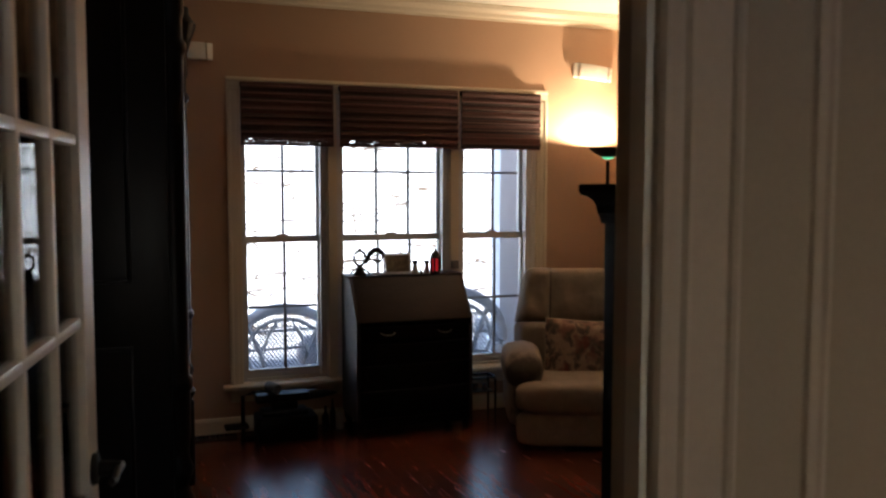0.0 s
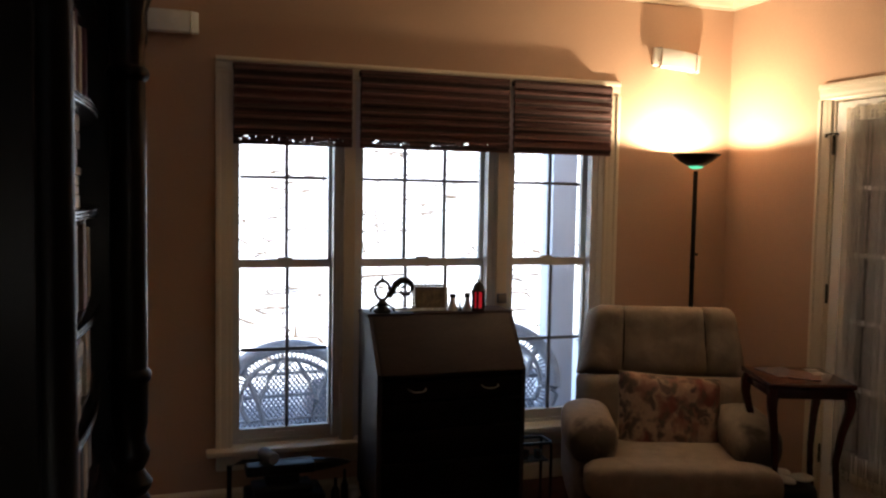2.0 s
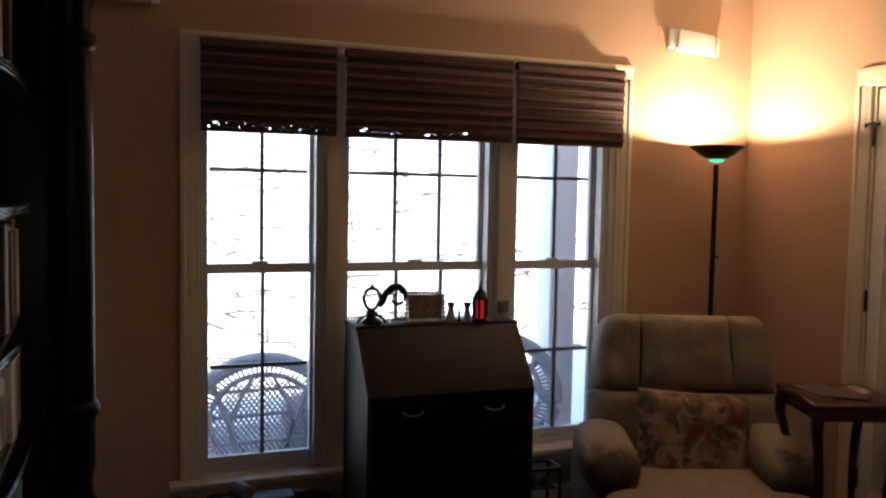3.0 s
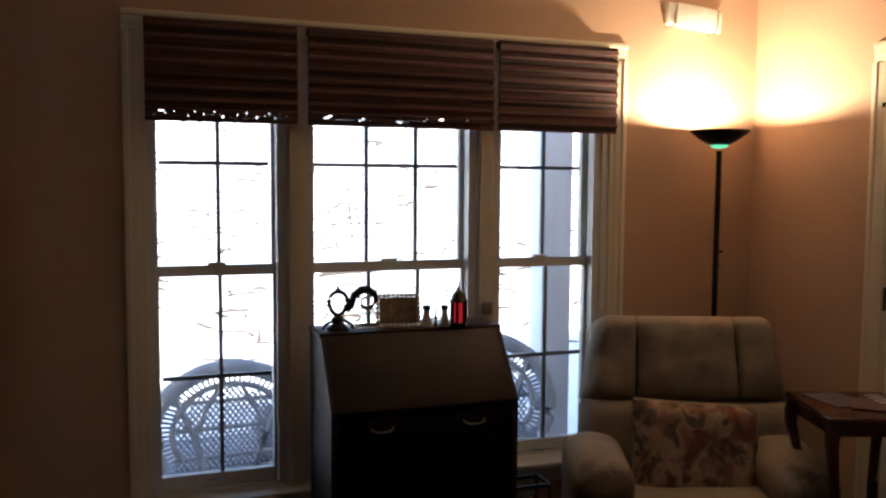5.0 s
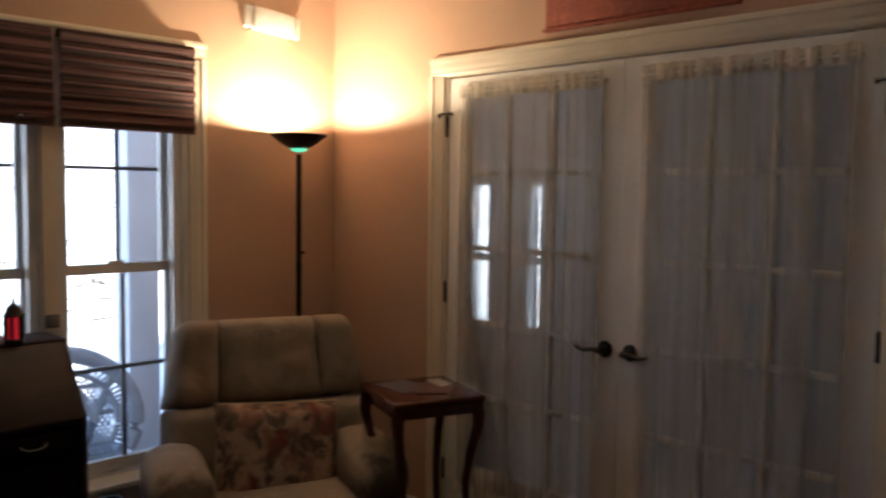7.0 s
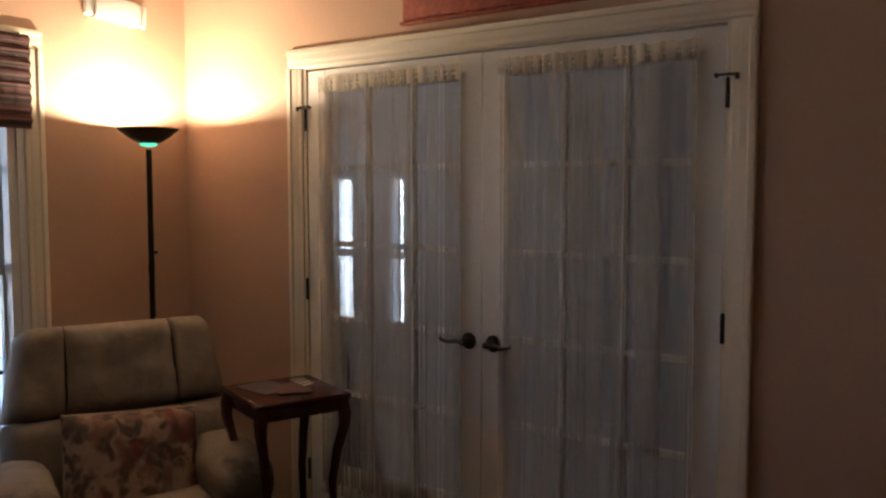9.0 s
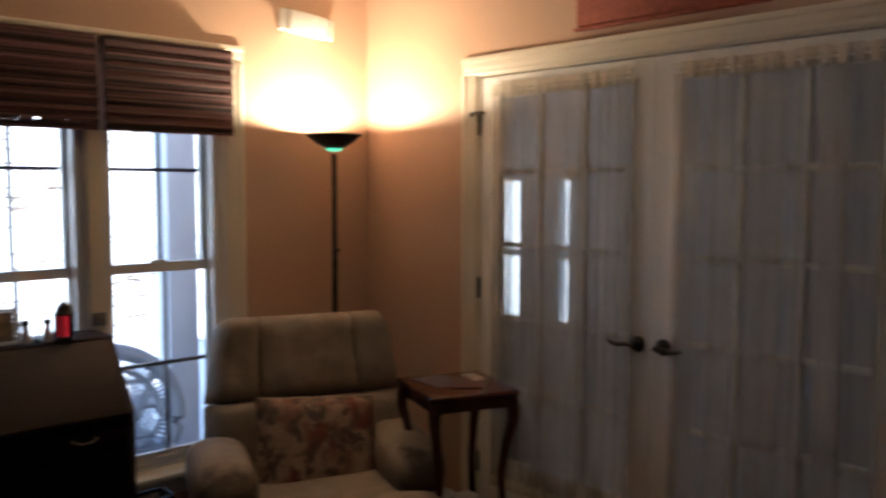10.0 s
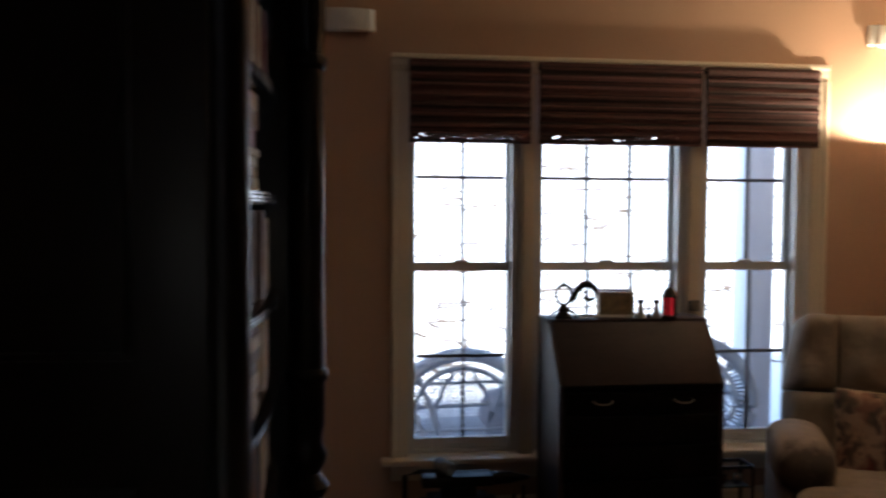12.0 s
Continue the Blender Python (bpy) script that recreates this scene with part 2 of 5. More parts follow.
RIB = material("tan_woven_reed", (0.142, 0.064, 0.062), 0.7, vary=0.3, scale=5, fine=60, stretch=(1, 8, 8), bump=0.2, per_object=0.5, second=(0.085, 0.04, 0.032))
SLAT = material("brown_woven_reed", (0.090, 0.034, 0.031), 0.7, vary=0.35, scale=5, fine=60, stretch=(1, 8, 8), bump=0.2, per_object=0.9, second=(0.032, 0.013, 0.010))
CORD = material("dark_blind_cord", (0.05, 0.03, 0.025), 0.8)
CANVAS = material("rust_red_canvas", (0.30, 0.075, 0.042), 0.85, vary=0.35, scale=9, fine=50, bump=0.3, second=(0.16, 0.040, 0.024))
SNOW = material("snow", (0.86, 0.88, 0.90), 0.8, vary=0.05, scale=1.2, fine=9, bump=0.3)
TWIG = material("dead_twigs", (0.12, 0.09, 0.07), 0.9, vary=0.3)
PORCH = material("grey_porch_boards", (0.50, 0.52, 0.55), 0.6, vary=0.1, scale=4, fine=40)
# the porch's blue shade is tinted into this white and the wicker grey
PORCHWHITE = material("blue_shaded_white_porch_paint", (0.66, 0.72, 0.82), 0.5, vary=0.06, scale=3, fine=40)
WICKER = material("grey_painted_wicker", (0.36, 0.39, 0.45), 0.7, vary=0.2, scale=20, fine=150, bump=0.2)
CUSHION = material("pale_lilac_cushion", (0.70, 0.64, 0.70), 0.9, vary=0.1, scale=12, fine=180, bump=0.3)
PAPER = material("paper", (0.72, 0.70, 0.64), 0.8, vary=0.06, fine=40)
FRAMEGOLD = material("pale_gilt_frame", (0.24, 0.19, 0.12), 0.45, metal=0.4, vary=0.2, fine=60)
PHOTO = material("sepia_photograph", (0.25, 0.19, 0.11), 0.4, vary=0.6, scale=25, fine=60, second=(0.07, 0.05, 0.03))
CERAMIC = material("pale_stoneware", (0.50, 0.46, 0.40), 0.5, vary=0.2, scale=15, fine=60)
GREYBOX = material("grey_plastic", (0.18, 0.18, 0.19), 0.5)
BOOKS = [material("book_cloth_" + n, c, 0.75, vary=0.2, scale=20, fine=150, bump=0.2) for n, c in (
    ("brown", (0.12, 0.07, 0.045)), ("tan", (0.32, 0.24, 0.16)), ("grey", (0.20, 0.21, 0.22)), ("maroon", (0.10, 0.025, 0.03)), ("cream", (0.48, 0.44, 0.36)), ("black", (0.03, 0.03, 0.03)))]


# ---- mesh helpers ----
def box(bm, x0, x1, y0, y1, z0, z1, m=None):
    r = bmesh.ops.create_cube(bm, size=1)
    t = Matrix.Translation(((x0 + x1) / 2, (y0 + y1) / 2, (z0 + z1) / 2)) @ Matrix.Diagonal((x1 - x0, y1 - y0, z1 - z0, 1))
    bmesh.ops.transform(bm, matrix=(m @ t) if m else t, verts=r["verts"])
    return bm


def rbox(x0, x1, y0, y1, z0, z1, r=0.004, seg=2, m=None):
    bm = bmesh.new()
    box(bm, x0, x1, y0, y1, z0, z1)
    bmesh.ops.bevel(bm, geom=bm.edges[:], offset=r, segments=seg, profile=0.5, affect="EDGES")
    if m:
        bmesh.ops.transform(bm, matrix=m, verts=bm.verts)
    return bm


def boxes(*rows):
    bm = bmesh.new()
    for row in rows:
        box(bm, *row)
    return bm


def lathe(profile, seg=24, m=None):
    """A turned solid from (radius, height) pairs."""
    bm = bmesh.new()
    rings = []
    for r, z in profile:
        rings.append([bm.verts.new((r * math.cos(a), r * math.sin(a), z)) for a in (2 * math.pi * k / seg for k in range(seg))])
    for a, b in zip(rings, rings[1:]):
        for k in range(seg):
            bm.faces.new((a[k], a[(k + 1) % seg], b[(k + 1) % seg], b[k]))
    bm.faces.new(rings[0][::-1])
    bm.faces.new(rings[-1])
    if m:
        bmesh.ops.transform(bm, matrix=m, verts=bm.verts)
    return bm


def tube(bm, pts, r, seg=8, r2=None):
    """A round rod along points, tapering from r to r2."""
    pts = [Vector(p) for p in pts]
    rings = []
    up = Vector((0.013, 0.021, 1.0))
    for n, p in enumerate(pts):
        d = (pts[min(n + 1, len(pts) - 1)] - pts[max(n - 1, 0)]).normalized()
        s = d.cross(up if abs(d.z) < 0.95 else Vector((1, 0.01, 0.02))).normalized()
        u = s.cross(d)
        rad = r + ((r2 if r2 is not None else r) - r) * n / (len(pts) - 1)
        rings.append([bm.verts.new(p + rad * (s * math.cos(a) + u * math.sin(a))) for a in (2 * math.pi * k / seg for k in range(seg))])
    for a, b in zip(rings, rings[1:]):
        for k in range(seg):
            bm.faces.new((a[k], a[(k + 1) % seg], b[(k + 1) % seg], b[k]))
    bm.faces.new(rings[0][::-1])
    bm.faces.new(rings[-1])
    return bm


def sweep(section, a, b, normal):
    """A moulding: a section of (out, up) pairs run from a to b; out goes along normal."""
    bm = bmesh.new()
    a, b, normal = Vector(a), Vector(b), Vector(normal)
    up = Vector((0, 0, 1)) if abs((b - a).normalized().z) < 0.5 else normal.cross((b - a).normalized())
    e0 = [bm.verts.new(a + normal * o + up * h) for o, h in section]
    e1 = [bm.verts.new(b + normal * o + up * h) for o, h in section]
    n = len(section)
    for k in range(n):
        bm.faces.new((e0[k], e0[(k + 1) % n], e1[(k + 1) % n], e1[k]))
    bm.faces.new(e0[::-1])
    bm.faces.new(e1)
    bmesh.ops.recalc_face_normals(bm, faces=bm.faces)
    return bm


def cushion(w, d, h, power=3.0, seg=16, m=None, sag=0.0):
    """A stuffed block: a superellipsoid w by d by h, centred."""
    bm = bmesh.new()
    bmesh.ops.create_uvsphere(bm, u_segments=seg * 2, v_segments=seg, radius=1)
    for v in bm.verts:
        c = [math.copysign(abs(t) ** (2 / power), t) for t in v.co]
        n = (abs(c[0]) ** power + abs(c[1]) ** power + abs(c[2]) ** power) ** (1 / power) or 1
        c = [t / n for t in c]
        p = Vector((c[0] * w / 2, c[1] * d / 2, c[2] * h / 2))
        p *= 1 + 0.025 * noise.noise(p * 9)
        p.z -= sag * (1 - c[0] ** 2)
        v.co = p
    if m:
        bmesh.ops.transform(bm, matrix=m, verts=bm.verts)
    return bm


def smooth(me, angle=40):
    for p in me.polygons:
        p.use_smooth = True
    me.set_sharp_from_angle(angle=radians(angle))


def part(name, bm, mat, parent=None, label="", soft=True, at=None):
    bmesh.ops.recalc_face_normals(bm, faces=bm.faces)
    me = bpy.data.meshes.new(name)
    bm.to_mesh(me)
    bm.free()
    if soft:
        smooth(me)
    me.materials.append(mat)
    ob = new(name, me)
    if parent:
        ob.parent = parent
    if at:
        ob.matrix_basis = at
    if label:
        ob["label"] = label
    return ob


def shared(name, me, parent, m):
    ob = new(name, me)
    ob.parent = parent
    ob.matrix_basis = m
    return ob


def thing(name, label, category, m=None, group=""):
    ob = new(name)
    ob.empty_display_size = 0.1
    if m:
        ob.matrix_basis = m
    return tagged(ob, label, category, group)


def structure(name, bm, mat, label, category, soft=False):
    return tagged(part(name, bm, mat, soft=soft), label, category, kind="structure")


# ---- structure ----
WY, DX, LX, BY, H = 5.50, 3.56, -0.62, 1.185, 2.74
structure("subfloor", boxes((-1.3, DX, -1.5, WY, -0.12, -0.014)), DARKWOOD, "dark subfloor beneath the cherry boards", "floor")
structure("floor_next_room", boxes((DX, 5.75, 0.9, 6.85, -0.12, -0.002)), CARPET, "pale grey carpet of the next room", "floor")
structure("ceiling", boxes((-1.3, DX + 0.15, -1.5, WY + 0.15, H, H + 0.12)), CEIL, "flat cream painted ceiling", "ceiling")
structure("ceiling_next_room", boxes((DX + 0.15, 5.75, 0.9, 6.85, H, H + 0.12)), CEIL, "flat white painted ceiling of the next room", "ceiling")
WX0, WX1, WZ0, WZ1 = 0.70, 2.76, 0.30, 2.12
structure("wall_north", boxes((LX - 0.15, WX0, WY, WY + 0.15, 0, H), (WX1, DX + 0.15, WY, WY + 0.15, 0, H), (WX0, WX1, WY, WY + 0.15, 0, WZ0 - 0.03), (WX0, WX1, WY, WY + 0.15, WZ1, H)), WALL, "terracotta painted wall with a wide triple window", "wall")
DY0, DY1, DZ = 2.83, 4.69, 2.065
structure("wall_east", boxes((DX, DX + 0.15, BY - 0.09, DY0, 0, H), (DX, DX + 0.15, DY1, WY, 0, H), (DX, DX + 0.15, DY0, DY1, DZ, H)), WALL, "terracotta painted wall around the glazed double doors", "wall")
structure("wall_west", boxes((LX - 0.15, LX, BY, WY, 0, H)), WALL, "terracotta painted wall behind the bookcase", "wall")
OX0, OX1, OZ = -0.132, 0.735, 2.06
structure("wall_south", boxes((LX - 0.15, OX0 - 0.02, BY - 0.045, BY, 0, H), (OX1 + 0.02, DX, BY - 0.045, BY, 0, H), (OX0 - 0.02, OX1 + 0.02, BY - 0.045, BY, OZ + 0.02, H)), WALL, "terracotta painted wall beside the doorway", "wall")
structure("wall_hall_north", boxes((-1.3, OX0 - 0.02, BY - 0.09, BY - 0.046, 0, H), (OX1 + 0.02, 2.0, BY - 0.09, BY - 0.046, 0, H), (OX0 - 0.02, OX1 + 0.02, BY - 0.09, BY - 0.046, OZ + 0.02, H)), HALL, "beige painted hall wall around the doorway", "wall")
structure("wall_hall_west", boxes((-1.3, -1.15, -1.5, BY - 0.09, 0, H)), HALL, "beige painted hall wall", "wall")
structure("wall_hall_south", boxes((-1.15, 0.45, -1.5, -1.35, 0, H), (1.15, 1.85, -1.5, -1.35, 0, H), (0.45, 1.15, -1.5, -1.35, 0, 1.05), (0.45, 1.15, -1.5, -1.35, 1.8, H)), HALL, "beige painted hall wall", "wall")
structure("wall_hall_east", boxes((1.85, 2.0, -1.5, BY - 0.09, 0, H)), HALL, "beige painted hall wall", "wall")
NW = [(6.24, 6.54), (5.75, 5.92)]
NZ0, NZ1 = 0.52, 1.62
structure("wall_next_room_east", boxes((5.6, 5.75, 0.9, NW[1][0], 0, H), (5.6, 5.75, NW[1][1], NW[0][0], 0, H), (5.6, 5.75, NW[0][1], 6.85, 0, H), *[(5.6, 5.75, a, b, 0, NZ0) for a, b in NW], *[(5.6, 5.75, a, b, NZ1, H) for a, b in NW]), GREYWALL, "pale grey wall of the next room with narrow windows", "wall")
# the opening in this wall is added, out of view, to let daylight in
structure("wall_next_room_north", boxes((DX, 4.5, 6.7, 6.85, 0, H), (5.0, 5.6, 6.7, 6.85, 0, H), (4.5, 5.0, 6.7, 6.85, 0, 1.4), (4.5, 5.0, 6.7, 6.85, 2.1, H)), GREYWALL, "pale grey wall of the next room", "wall")
structure("wall_next_room_south", boxes((DX, 5.6, 0.9, 1.05, 0, H), (DX, DX + 0.15, 1.05, BY - 0.0905, 0, H)), GREYWALL, "pale grey wall of the next room", "wall")
structure("wall_next_room_west", boxes((DX, DX + 0.15, WY + 0.15, 6.7, 0, H)), GREYWALL, "pale grey wall of the next room", "wall")
for n, (a, b) in enumerate(NW):
    w = thing("window_%d" % (n + 2), "narrow white sidelight window of the next room", "window")
    w["kind"] = "structure"
    part("window_frame", boxes((5.61, 5.70, a, a + 0.02, NZ0, NZ1), (5.61, 5.70, b - 0.02, b, NZ0, NZ1), (5.61, 5.70, a + 0.02, b - 0.02, NZ1 - 0.02, NZ1), (5.61, 5.70, a + 0.02, b - 0.02, NZ0, NZ0 + 0.02), (5.62, 5.69, a + 0.02, b - 0.02, 1.03, 1.08)), VINYL, w, soft=False)
    p = part("pane", boxes((5.65, 5.655, a + 0.02, b - 0.02, NZ0 + 0.02, NZ1 - 0.02)), GLASS, w, soft=False)
    p.visible_shadow = False

CROWN = [(0, 0), (0.012, 0), (0.014, 0.012), (0.024, 0.020), (0.034, 0.042), (0.056, 0.060), (0.074, 0.066), (0.080, 0.078), (0.092, 0.080), (0.094, 0.0895), (0, 0.0895)]
structure("crown_moulding_north", sweep(CROWN, (LX, WY, 2.65), (DX, WY, 2.65), (0, -1, 0)), TRIM, "cream crown moulding along the ceiling", "crown moulding")
structure("crown_moulding_east", sweep(CROWN, (DX, WY, 2.65), (DX, BY, 2.65), (-1, 0, 0)), TRIM, "cream crown moulding along the ceiling", "crown moulding")
structure("crown_moulding_west", sweep(CROWN, (LX, BY, 2.65), (LX, WY, 2.65), (1, 0, 0)), TRIM, "cream crown moulding along the ceiling", "crown moulding")
structure("crown_moulding_south", sweep(CROWN, (DX, BY, 2.65), (LX, BY, 2.65), (0, 1, 0)), TRIM, "cream crown moulding along the ceiling", "crown moulding")
BASE = [(0, 0), (0.016, 0), (0.016, 0.078), (0.010, 0.090), (0.004, 0.097), (0, 0.098)]
structure("baseboard_north", sweep(BASE, (LX, WY, 0), (DX, WY, 0), (0, -1, 0)), TRIM, "cream painted baseboard", "baseboard")
structure("baseboard_east_1", sweep(BASE, (DX, WY, 0), (DX, 4.775, 0), (-1, 0, 0)), TRIM, "cream painted baseboard", "baseboard")
structure("baseboard_east_2", sweep(BASE, (DX, 2.745, 0), (DX, BY, 0), (-1, 0, 0)), TRIM, "cream painted baseboard", "baseboard")
structure("baseboard_west", sweep(BASE, (LX, BY, 0), (LX, WY, 0), (1, 0, 0)), TRIM, "cream painted baseboard", "baseboard")
structure("baseboard_south", sweep(BASE, (DX, BY, 0), (OX1 + 0.12, BY, 0), (0, 1, 0)), TRIM, "cream painted baseboard", "baseboard")

# casings: section runs (out from wall, across)
CASE = [(0, 0), (0.020, 0), (0.022, 0.008), (0.022, 0.020), (0.016, 0.026), (0.014, 0.050), (0.011, 0.062), (0.011, 0.074), (0.008, 0.082), (0, 0.082)]


CASE_WIDE = [(0, 0), (0.017, 0), (0.023, 0.004), (0.025, 0.010), (0.021, 0.016), (0.014, 0.019), (0.012, 0.074), (0.019, 0.079), (0.020, 0.087), (0.013, 0.093), (0.011, 0.112), (0.017, 0.115), (0.018, 0.125), (0.010, 0.130), (0, 0.130)]


def casing(name, wall, lo, hi, top, at, sign, bottom=0.0, section=CASE, label="cream moulded door casing", paint=TRIM):
    """Two legs and a head with mitre-like butt joints, on a wall 'x' or 'y' at a plane."""
    t = thing(name, label, "casing")
    t["kind"] = "structure"
    w = section[-1][1]
    for side, edge, d in (("leg", lo, 1), ("leg", hi, -1)):
        bm = bmesh.new()
        sec = section
        pts = [[], []]
        for o, a in sec:
            for k, z in enumerate((bottom, top - w)):
                u = edge + d * a
                pts[k].append(bm.verts.new((at + sign * o, u, z) if wall == "x" else (u, at + sign * o, z)))
        n = len(sec)
        for k in range(n):
            bm.faces.new((pts[0][k], pts[0][(k + 1) % n], pts[1][(k + 1) % n], pts[1][k]))
        bm.faces.new(pts[0])
        bm.faces.new(pts[1])
        part(side, bm, paint, t, soft=False)
    bm = bmesh.new()
    pts = [[], []]
    for o, a in section:
        for k, u in enumerate((lo, hi)):
            pts[k].append(bm.verts.new((at + sign * o, u, top - a) if wall == "x" else (u, at + sign * o, top - a)))
    n = len(section)
    for k in range(n):
        bm.faces.new((pts[0][k], pts[0][(k + 1) % n], pts[1][(k + 1) % n], pts[1][k]))
    bm.faces.new(pts[0])
    bm.faces.new(pts[1])
    part("head", bm, paint, t, soft=False)
    return t


casing("casing_double_door", "x", 2.752, 4.772, 2.142, DX, -1)
casing("casing_window", "y", 0.648, 2.824, 2.200, WY, -1, bottom=0.30, label="cream moulded casing around the triple window")
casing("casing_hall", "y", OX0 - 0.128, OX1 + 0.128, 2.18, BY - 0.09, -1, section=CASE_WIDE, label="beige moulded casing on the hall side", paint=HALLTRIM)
casing("casing_doorway_room", "y", OX0 - 0.10, OX1 + 0.10, 2.16, BY, 1, label="cream moulded casing of the doorway")
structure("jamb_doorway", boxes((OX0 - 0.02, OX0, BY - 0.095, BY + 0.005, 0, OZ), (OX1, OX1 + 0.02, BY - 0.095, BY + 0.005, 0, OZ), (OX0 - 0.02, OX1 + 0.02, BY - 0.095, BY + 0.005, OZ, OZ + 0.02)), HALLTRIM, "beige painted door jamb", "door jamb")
structure("door_stop", boxes((OX1 - 0.012, OX1, BY - 0.085, BY - 0.048, 0, OZ)), TRIM, "cream painted door stop strip", "door stop")
structure("hall_panel_moulding", sweep([(0, 0), (0.010, 0), (0.016, 0.006), (0.018, 0.014), (0.012, 0.020), (0.010, 0.034), (0, 0.036)], (1.03, BY - 0.09, 0), (1.03, BY - 0.09, 2.5), (0, -1, 0)), HALLTRIM, "beige upright trim strip on the hall wall", "trim")
structure("jamb_double_door", boxes((DX - 0.002, DX + 0.15, DY0, DY0 + 0.018, 0, DZ), (DX - 0.002, DX + 0.15, DY1 - 0.018, DY1, 0, DZ), (DX - 0.002, DX + 0.15, DY0 + 0.018, DY1 - 0.018, DZ - 0.012, DZ)), TRIM, "cream painted jamb of the double doors", "door jamb")

# ---- triple window ----
win = thing("window_1", "triple white double-hung window with cream casing over a snowy porch", "window")
win["kind"] = "structure"
UNITS = [(0.722, 1.262, 2), (1.338, 2.092, 3), (2.171, 2.709, 2)]
part("window_frame", boxes((WX0, 0.722, WY - 0.002, 5.65, WZ0, WZ1), (2.709, WX1, WY - 0.002, 5.65, WZ0, WZ1), (1.262, 1.338, WY - 0.004, 5.65, WZ0, WZ1), (2.092, 2.171, WY - 0.004, 5.65, WZ0, WZ1), (0.722, 1.262, WY, 5.65, 2.09, WZ1), (1.338, 2.092, WY, 5.65, 2.09, WZ1), (2.171, 2.709, WY, 5.65, 2.09, WZ1), (0.722, 1.262, WY + 0.05, 5.65, WZ0, 0.318), (1.338, 2.092, WY + 0.05, 5.65, WZ0, 0.318), (2.171, 2.709, WY + 0.05, 5.65, WZ0, 0.318)), VINYL, win, soft=False)
part("blind_stop", boxes(*[(x, x + 0.036, WY + 0.006, 5.5585, 0.320, 2.089) for x in (0.7225, 1.3385, 2.1715)], *[(x - 0.036, x, WY + 0.006, 5.5585, 0.320, 2.089) for x in (1.2615, 2.0915, 2.7085)]), VINYL, win, soft=False)
part("mullion_cover", boxes((1.272, 1.328, WY - 0.020, WY - 0.004, WZ0, 2.105), (2.102, 2.161, WY - 0.020, WY - 0.004, WZ0, 2.105)), TRIM, win, soft=False)
part("window_sill", rbox(0.604, 2.856, 5.425, 5.552, 0.276, 0.302, 0.006), TRIM, win, "cream painted window stool")
part("apron", rbox(0.650, 2.810, 5.481, 5.4995, 0.190, 0.2755, 0.004), TRIM, win)


def sash(x0, x1, z0, z1, y, cols, mz, bottom_rail, top_rail, name):
    s = part(name, boxes((x0, x0 + 0.045, y, y + 0.035, z0, z1), (x1 - 0.045, x1, y, y + 0.035, z0, z1), (x0 + 0.045, x1 - 0.045, y, y + 0.035, z0, z0 + bottom_rail), (x0 + 0.045, x1 - 0.045, y, y + 0.035, z1 - top_rail, z1)), VINYL, win, soft=False)
    gx0, gx1, gz0, gz1 = x0 + 0.045, x1 - 0.045, z0 + bottom_rail, z1 - top_rail
    bars = [gx0 + (gx1 - gx0) * k / cols for k in range(1, cols)]
    bars = [x + 0.012 + 0.010 * (x - 0.99) for x in bars]
    for x in bars:
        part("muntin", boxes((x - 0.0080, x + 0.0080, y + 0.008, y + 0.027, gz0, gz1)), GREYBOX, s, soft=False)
    xs = [gx0] + bars + [gx1]
    for a, b in zip(xs, xs[1:]):
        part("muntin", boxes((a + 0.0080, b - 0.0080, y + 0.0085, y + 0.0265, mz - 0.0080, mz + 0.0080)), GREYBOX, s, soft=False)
        for lo, hi in ((gz0, mz - 0.0080), (mz + 0.0080, gz1)):
            p = part("pane", boxes((a, b, y + 0.016, y + 0.019, lo, hi)), GLASS, s, soft=False)
            p.visible_shadow = False
    return s


for x0, x1, cols in UNITS:
    sash(x0 + 0.002, x1 - 0.002, 1.180, 2.088, 5.598, cols, 1.632, 0.040, 0.045, "upper_sash")
    lower = sash(x0 + 0.002, x1 - 0.002, 0.320, 1.222, 5.560, cols, 0.768, 0.050, 0.042, "lower_sash")
    xm = (x0 + x1) / 2
    part("sash_lock", rbox(xm - 0.035, xm + 0.035, 5.566, 5.590, 1.2215, 1.234, 0.004), VINYL, lower, "small white sash lock")
    part("lift_handle", rbox(xm - 0.05, xm + 0.05, 5.545, 5.5595, 0.342, 0.352, 0.003), VINYL, lower, "white finger lift")

# ---- woven blinds ----
BF = 5.425  # the face of the blinds


